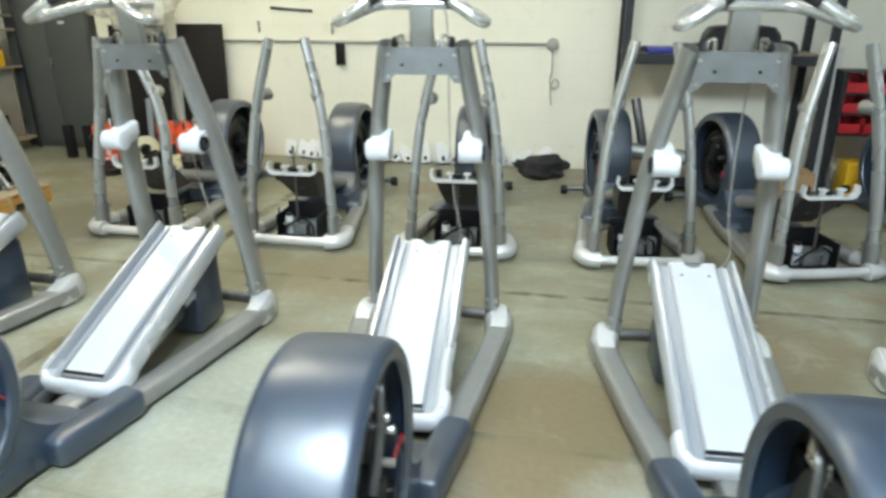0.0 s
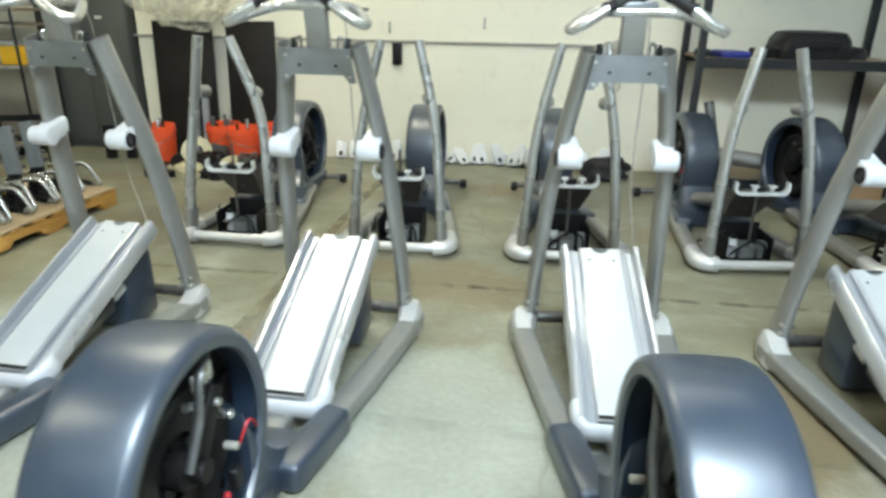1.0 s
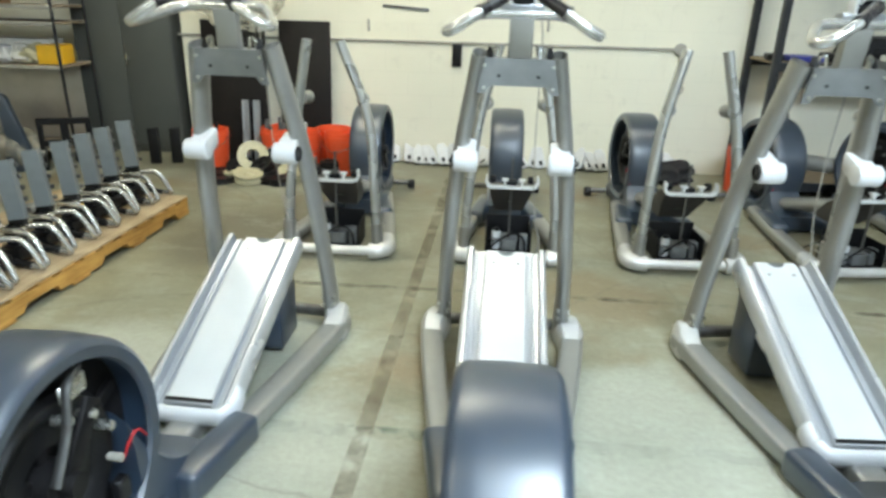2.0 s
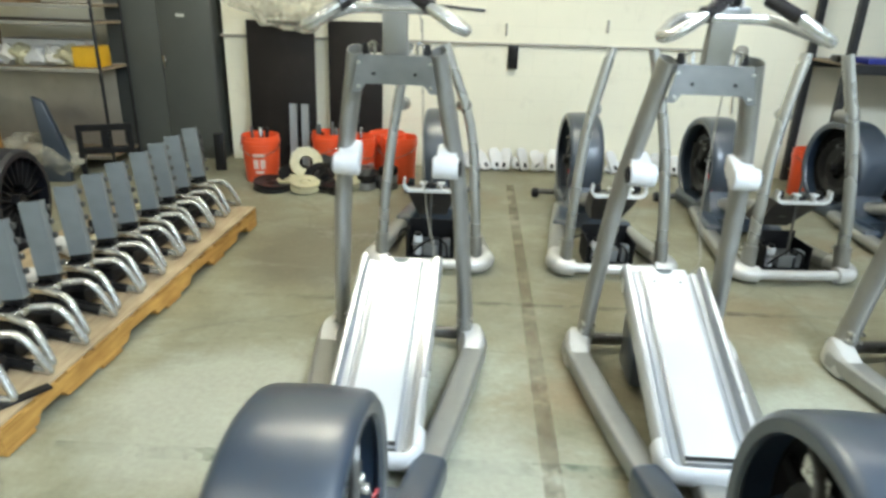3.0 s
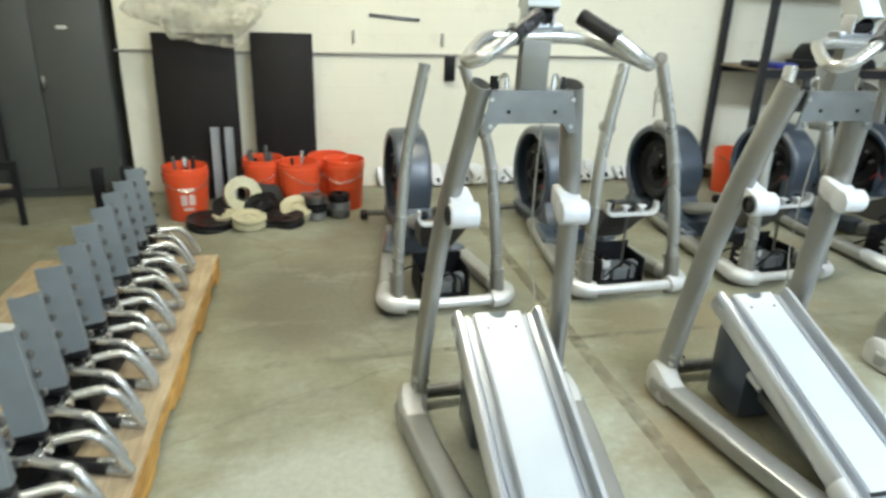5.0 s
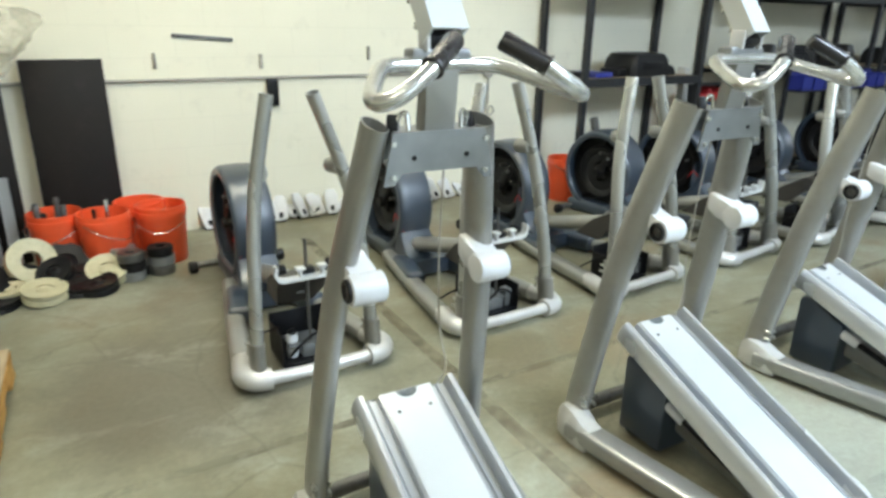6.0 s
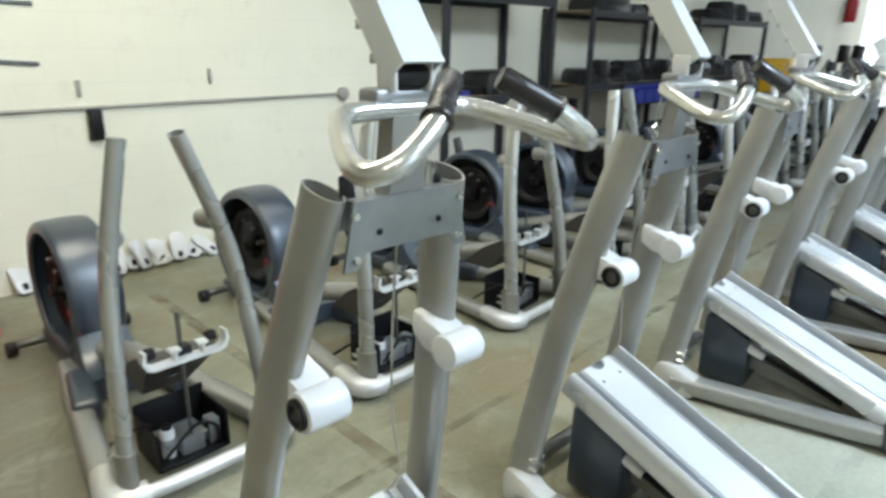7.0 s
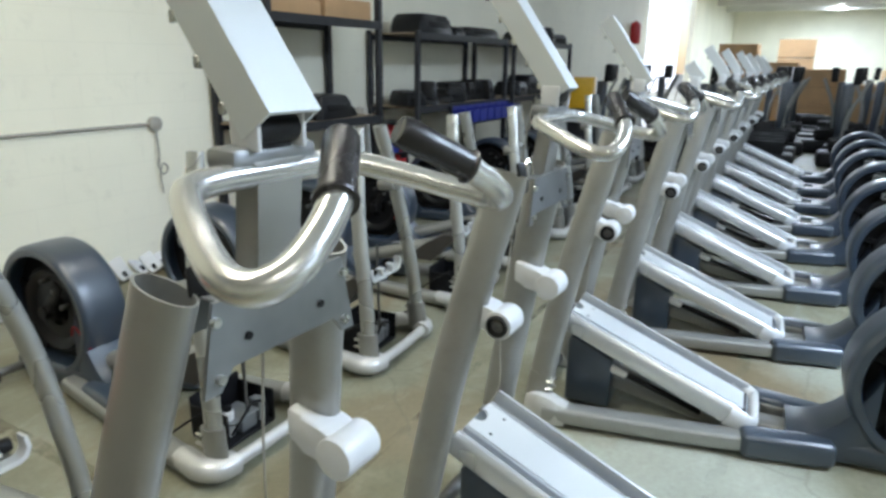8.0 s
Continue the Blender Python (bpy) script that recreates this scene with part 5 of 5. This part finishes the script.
TOP = PAL @ pose(0, 0, 0.131)
mu = mast_unit()
rngm = random.Random(3)
for k in range(10):
    m = TOP @ pose(-0.240 - 0.009 * k + rngm.uniform(-0.008, 0.008), 0.20 + 0.222 * k + rngm.uniform(-0.015, 0.015), 0, 0, 0, -4 + rngm.uniform(-4, 4))
    if k == 0:
        mu.matrix_basis = m
    else:
        copy_thing(mu, m)
for k, (x, y, a) in enumerate(((-0.05, 0.10, -32), (-0.385, 0.13, 14), (-0.40, 0.66, -8))):
    t = thing("flat_bar", TOP @ pose(x, y, 0.001, 0, 0, a), "dark flat steel bar with a bolted end on the plywood", "metal bar", "flat bars on the pallet")
    part("bar_body", block((-0.022, -0.09, 0.0), (0.022, 0.14, 0.008), 0.002, 1), SHADOWY, t)
    part("bolt", rod((0, -0.07, 0.008), (0, -0.07, 0.02), 0.014, seg=10), BOLT, t)
for k, (x, y, a) in enumerate(((-0.60, 0.95, 35), (-0.52, 0.72, 10), (-0.66, 1.35, -20), (-0.58, 1.75, 30))):
    t = thing("arm_cover", TOP @ pose(x, y, 0.0, 0, 0, a), "white plastic arm cover lying on the pallet", "machine cover", "arm covers on the pallet")
    part("shell", tube(smooth_path([(-0.14, 0, 0.045), (-0.03, 0.02, 0.05), (0.10, 0, 0.046), (0.14, -0.01, 0.045)], 4), 0.045, 0.043, 16, (0, 0, 1), 0.004), WHITE if k % 2 == 0 else GALV, t)
    part("collar", rod((-0.16, -0.003, 0.045), (-0.12, 0.004, 0.045), 0.040, bevel=0.004), SHADOWY, t)
for k, (x, y) in enumerate(((-0.56, 1.52), (-0.50, 1.95), (-0.62, 2.1))):
    tagged(part("small_part", lathe([(0.02, 0), (0.05, 0), (0.055, 0.01), (0.05, 0.05), (0.02, 0.05)], 24, "Z", True), (CREAM, YELLOW, CREAM)[k], m=TOP @ pose(x, y, 0.001)), "small round yellow and cream machine part", "machine part", "round parts on the pallet")
tagged(crumple("plastic_wrap", -3.92, 2.66, 0.13, 0.26, 0.22, 0.14, 5, FILM), "crumpled clear plastic film by the pallet", "plastic film")

# ---- loose drive drums beyond the pallet ----
def loose_drum():
    t = thing("drive_drum", None, "loose blue-grey plastic drive drum standing on its base", "drive drum", "loose drive drums")
    w, r = 0.115, 0.285
    prof = [(r - 0.05, -w), (r - 0.02, -w), (r - 0.004, -w + 0.015), (r, 0), (r - 0.004, w - 0.015), (r - 0.02, w), (r - 0.05, w), (r - 0.03, w - 0.03), (r - 0.028, -w + 0.03)]
    part("wheel_shroud", lathe(prof, 48, "X", True), DRUM, t, m=pose(0, 0, 0.330))
    part("web_disc", lathe([(0.0, -0.012), (0.262, -0.008), (0.262, 0.008), (0.0, 0.012)], 40), SHADOWY, t, m=pose(0, 0, 0.330))
    for k in range(22):
        a = 2 * math.pi * k / 22
        part("rib", block((0.01, 0.09, -0.005), (0.088, 0.255, 0.005), 0.002, 1, Matrix.Translation((0, 0, 0.330)) @ Matrix.Rotation(a, 4, "X")), BLACK, t)
    part("hub", rod((-0.1, 0, 0.330), (0.1, 0, 0.330), 0.04, bevel=0.006), SHADOWY, t)
    part("stem_shell", tube(smooth_path([(0, 0.02, 0.10), (0, -0.06, 0.09), (0, -0.16, 0.07), (0, -0.26, 0.05)], 4), 0.10, 0.05, 18, (0, 1, 0)), DRUM, t)
    part("base_shell", block((-0.12, -0.34, 0.0), (0.12, 0.22, 0.075), 0.035, 3), DRUM, t)
    return t


dr = loose_drum()
dr.matrix_basis = pose(-4.33, 4.30, 0, 0, 0, 6)
for x, y, a in ((-4.64, 4.16, 3), (-4.95, 4.05, 8)):
    copy_thing(dr, pose(x, y, 0, 0, 0, a))


# ---- distance at the far end of the hall ----
rngd = random.Random(17)
def carton_stack(x, y, n, w, d, h, base=0.12):
    p = thing("pallet_of_cartons", pose(x, y, 0, 0, 0, rngd.uniform(-4, 4)), "stacked brown cardboard cartons on a timber pallet", "carton stack", "carton stacks")
    part("pallet_base", block((-w / 2, -d / 2, 0), (w / 2, d / 2, base), 0.01), PINE, p)
    for k in range(n):
        for j in (-1, 1):
            hh = h * rngd.uniform(0.94, 1.0)
            part("carton", block((j * w / 4 - w / 4 + 0.01, -d / 2, base + k * h), (j * w / 4 + w / 4 - 0.01, d / 2, base + k * h + hh - 0.004), 0.008, 1), CARTON, p)


for x, y, n, w, h in ((18.2, 4.55, 4, 1.1, 0.5), (18.0, 3.5, 3, 1.1, 0.5), (17.4, 2.4, 3, 1.1, 0.45), (16.6, 1.4, 2, 1.1, 0.5), (19.8, 0.4, 3, 1.2, 0.45), (21.0, 3.2, 4, 1.2, 0.55), (14.8, -0.6, 2, 1.2, 0.4)):
    carton_stack(x, y, n, w, 1.0, h)


def tall_machine():
    t = thing("boxed_trainer", None, "dark upright exercise machine waiting at the far end", "exercise machine", "dark machines at the far end")
    part("base_shell", block((-0.26, -0.9, 0.0), (0.26, 0.7, 0.24), 0.06, 3), SHADOWY, t)
    part("tower", block((-0.09, 0.42, 0.2), (0.09, 0.56, 1.25), 0.03, 3), DARK, t)
    part("console", block((-0.2, 0.36, 1.22), (0.2, 0.48, 1.5), 0.03, 3, Matrix.Rotation(0.05, 4, "X")), BLACK, t)
    for s in (-1, 1):
        part("arm", tube(smooth_path([(s * 0.24, 0.45, 0.2), (s * 0.27, 0.42, 0.7), (s * 0.26, 0.25, 1.15), (s * 0.24, 0.18, 1.3)], 5), 0.02, seg=12), SILVER, t)
        part("side_panel", block((s * 0.22 - 0.02, -0.75, 0.24), (s * 0.22 + 0.02, -0.1, 0.44), 0.015), SHADOWY, t)
    return t


tm = tall_machine()
spots = [(8.6, 3.6), (9.6, 3.6), (10.6, 3.5), (11.6, 3.6), (12.6, 3.5), (8.4, 5.2), (9.7, 5.1), (11.0, 5.2), (12.4, 5.0), (9.4, 1.5), (10.4, 1.6), (11.6, 1.5), (12.8, 1.5), (13.6, 3.4),
         (13.2, 2.5), (14.3, 0.6), (14.2, 4.3), (13.5, 0.9), (14.7, 2.0), (15.2, 3.0), (15.3, 4.9), (14.4, 5.4), (11.2, 2.55), (12.3, 2.6), (15.4, 1.0)]
for k, (x, y) in enumerate(spots):
    m = pose(x, y, 0, 0, 0, rngd.choice((0, 0, 180)) + rngd.uniform(-4, 4))
    if k == 0:
        tm.matrix_basis = m
    else:
        copy_thing(tm, m)
structure("yard", block((-40, BACK + 1.1, -0.16), (X1 + 70, 80, -0.01)), FLOOR, "bright paved yard outside the loading door")

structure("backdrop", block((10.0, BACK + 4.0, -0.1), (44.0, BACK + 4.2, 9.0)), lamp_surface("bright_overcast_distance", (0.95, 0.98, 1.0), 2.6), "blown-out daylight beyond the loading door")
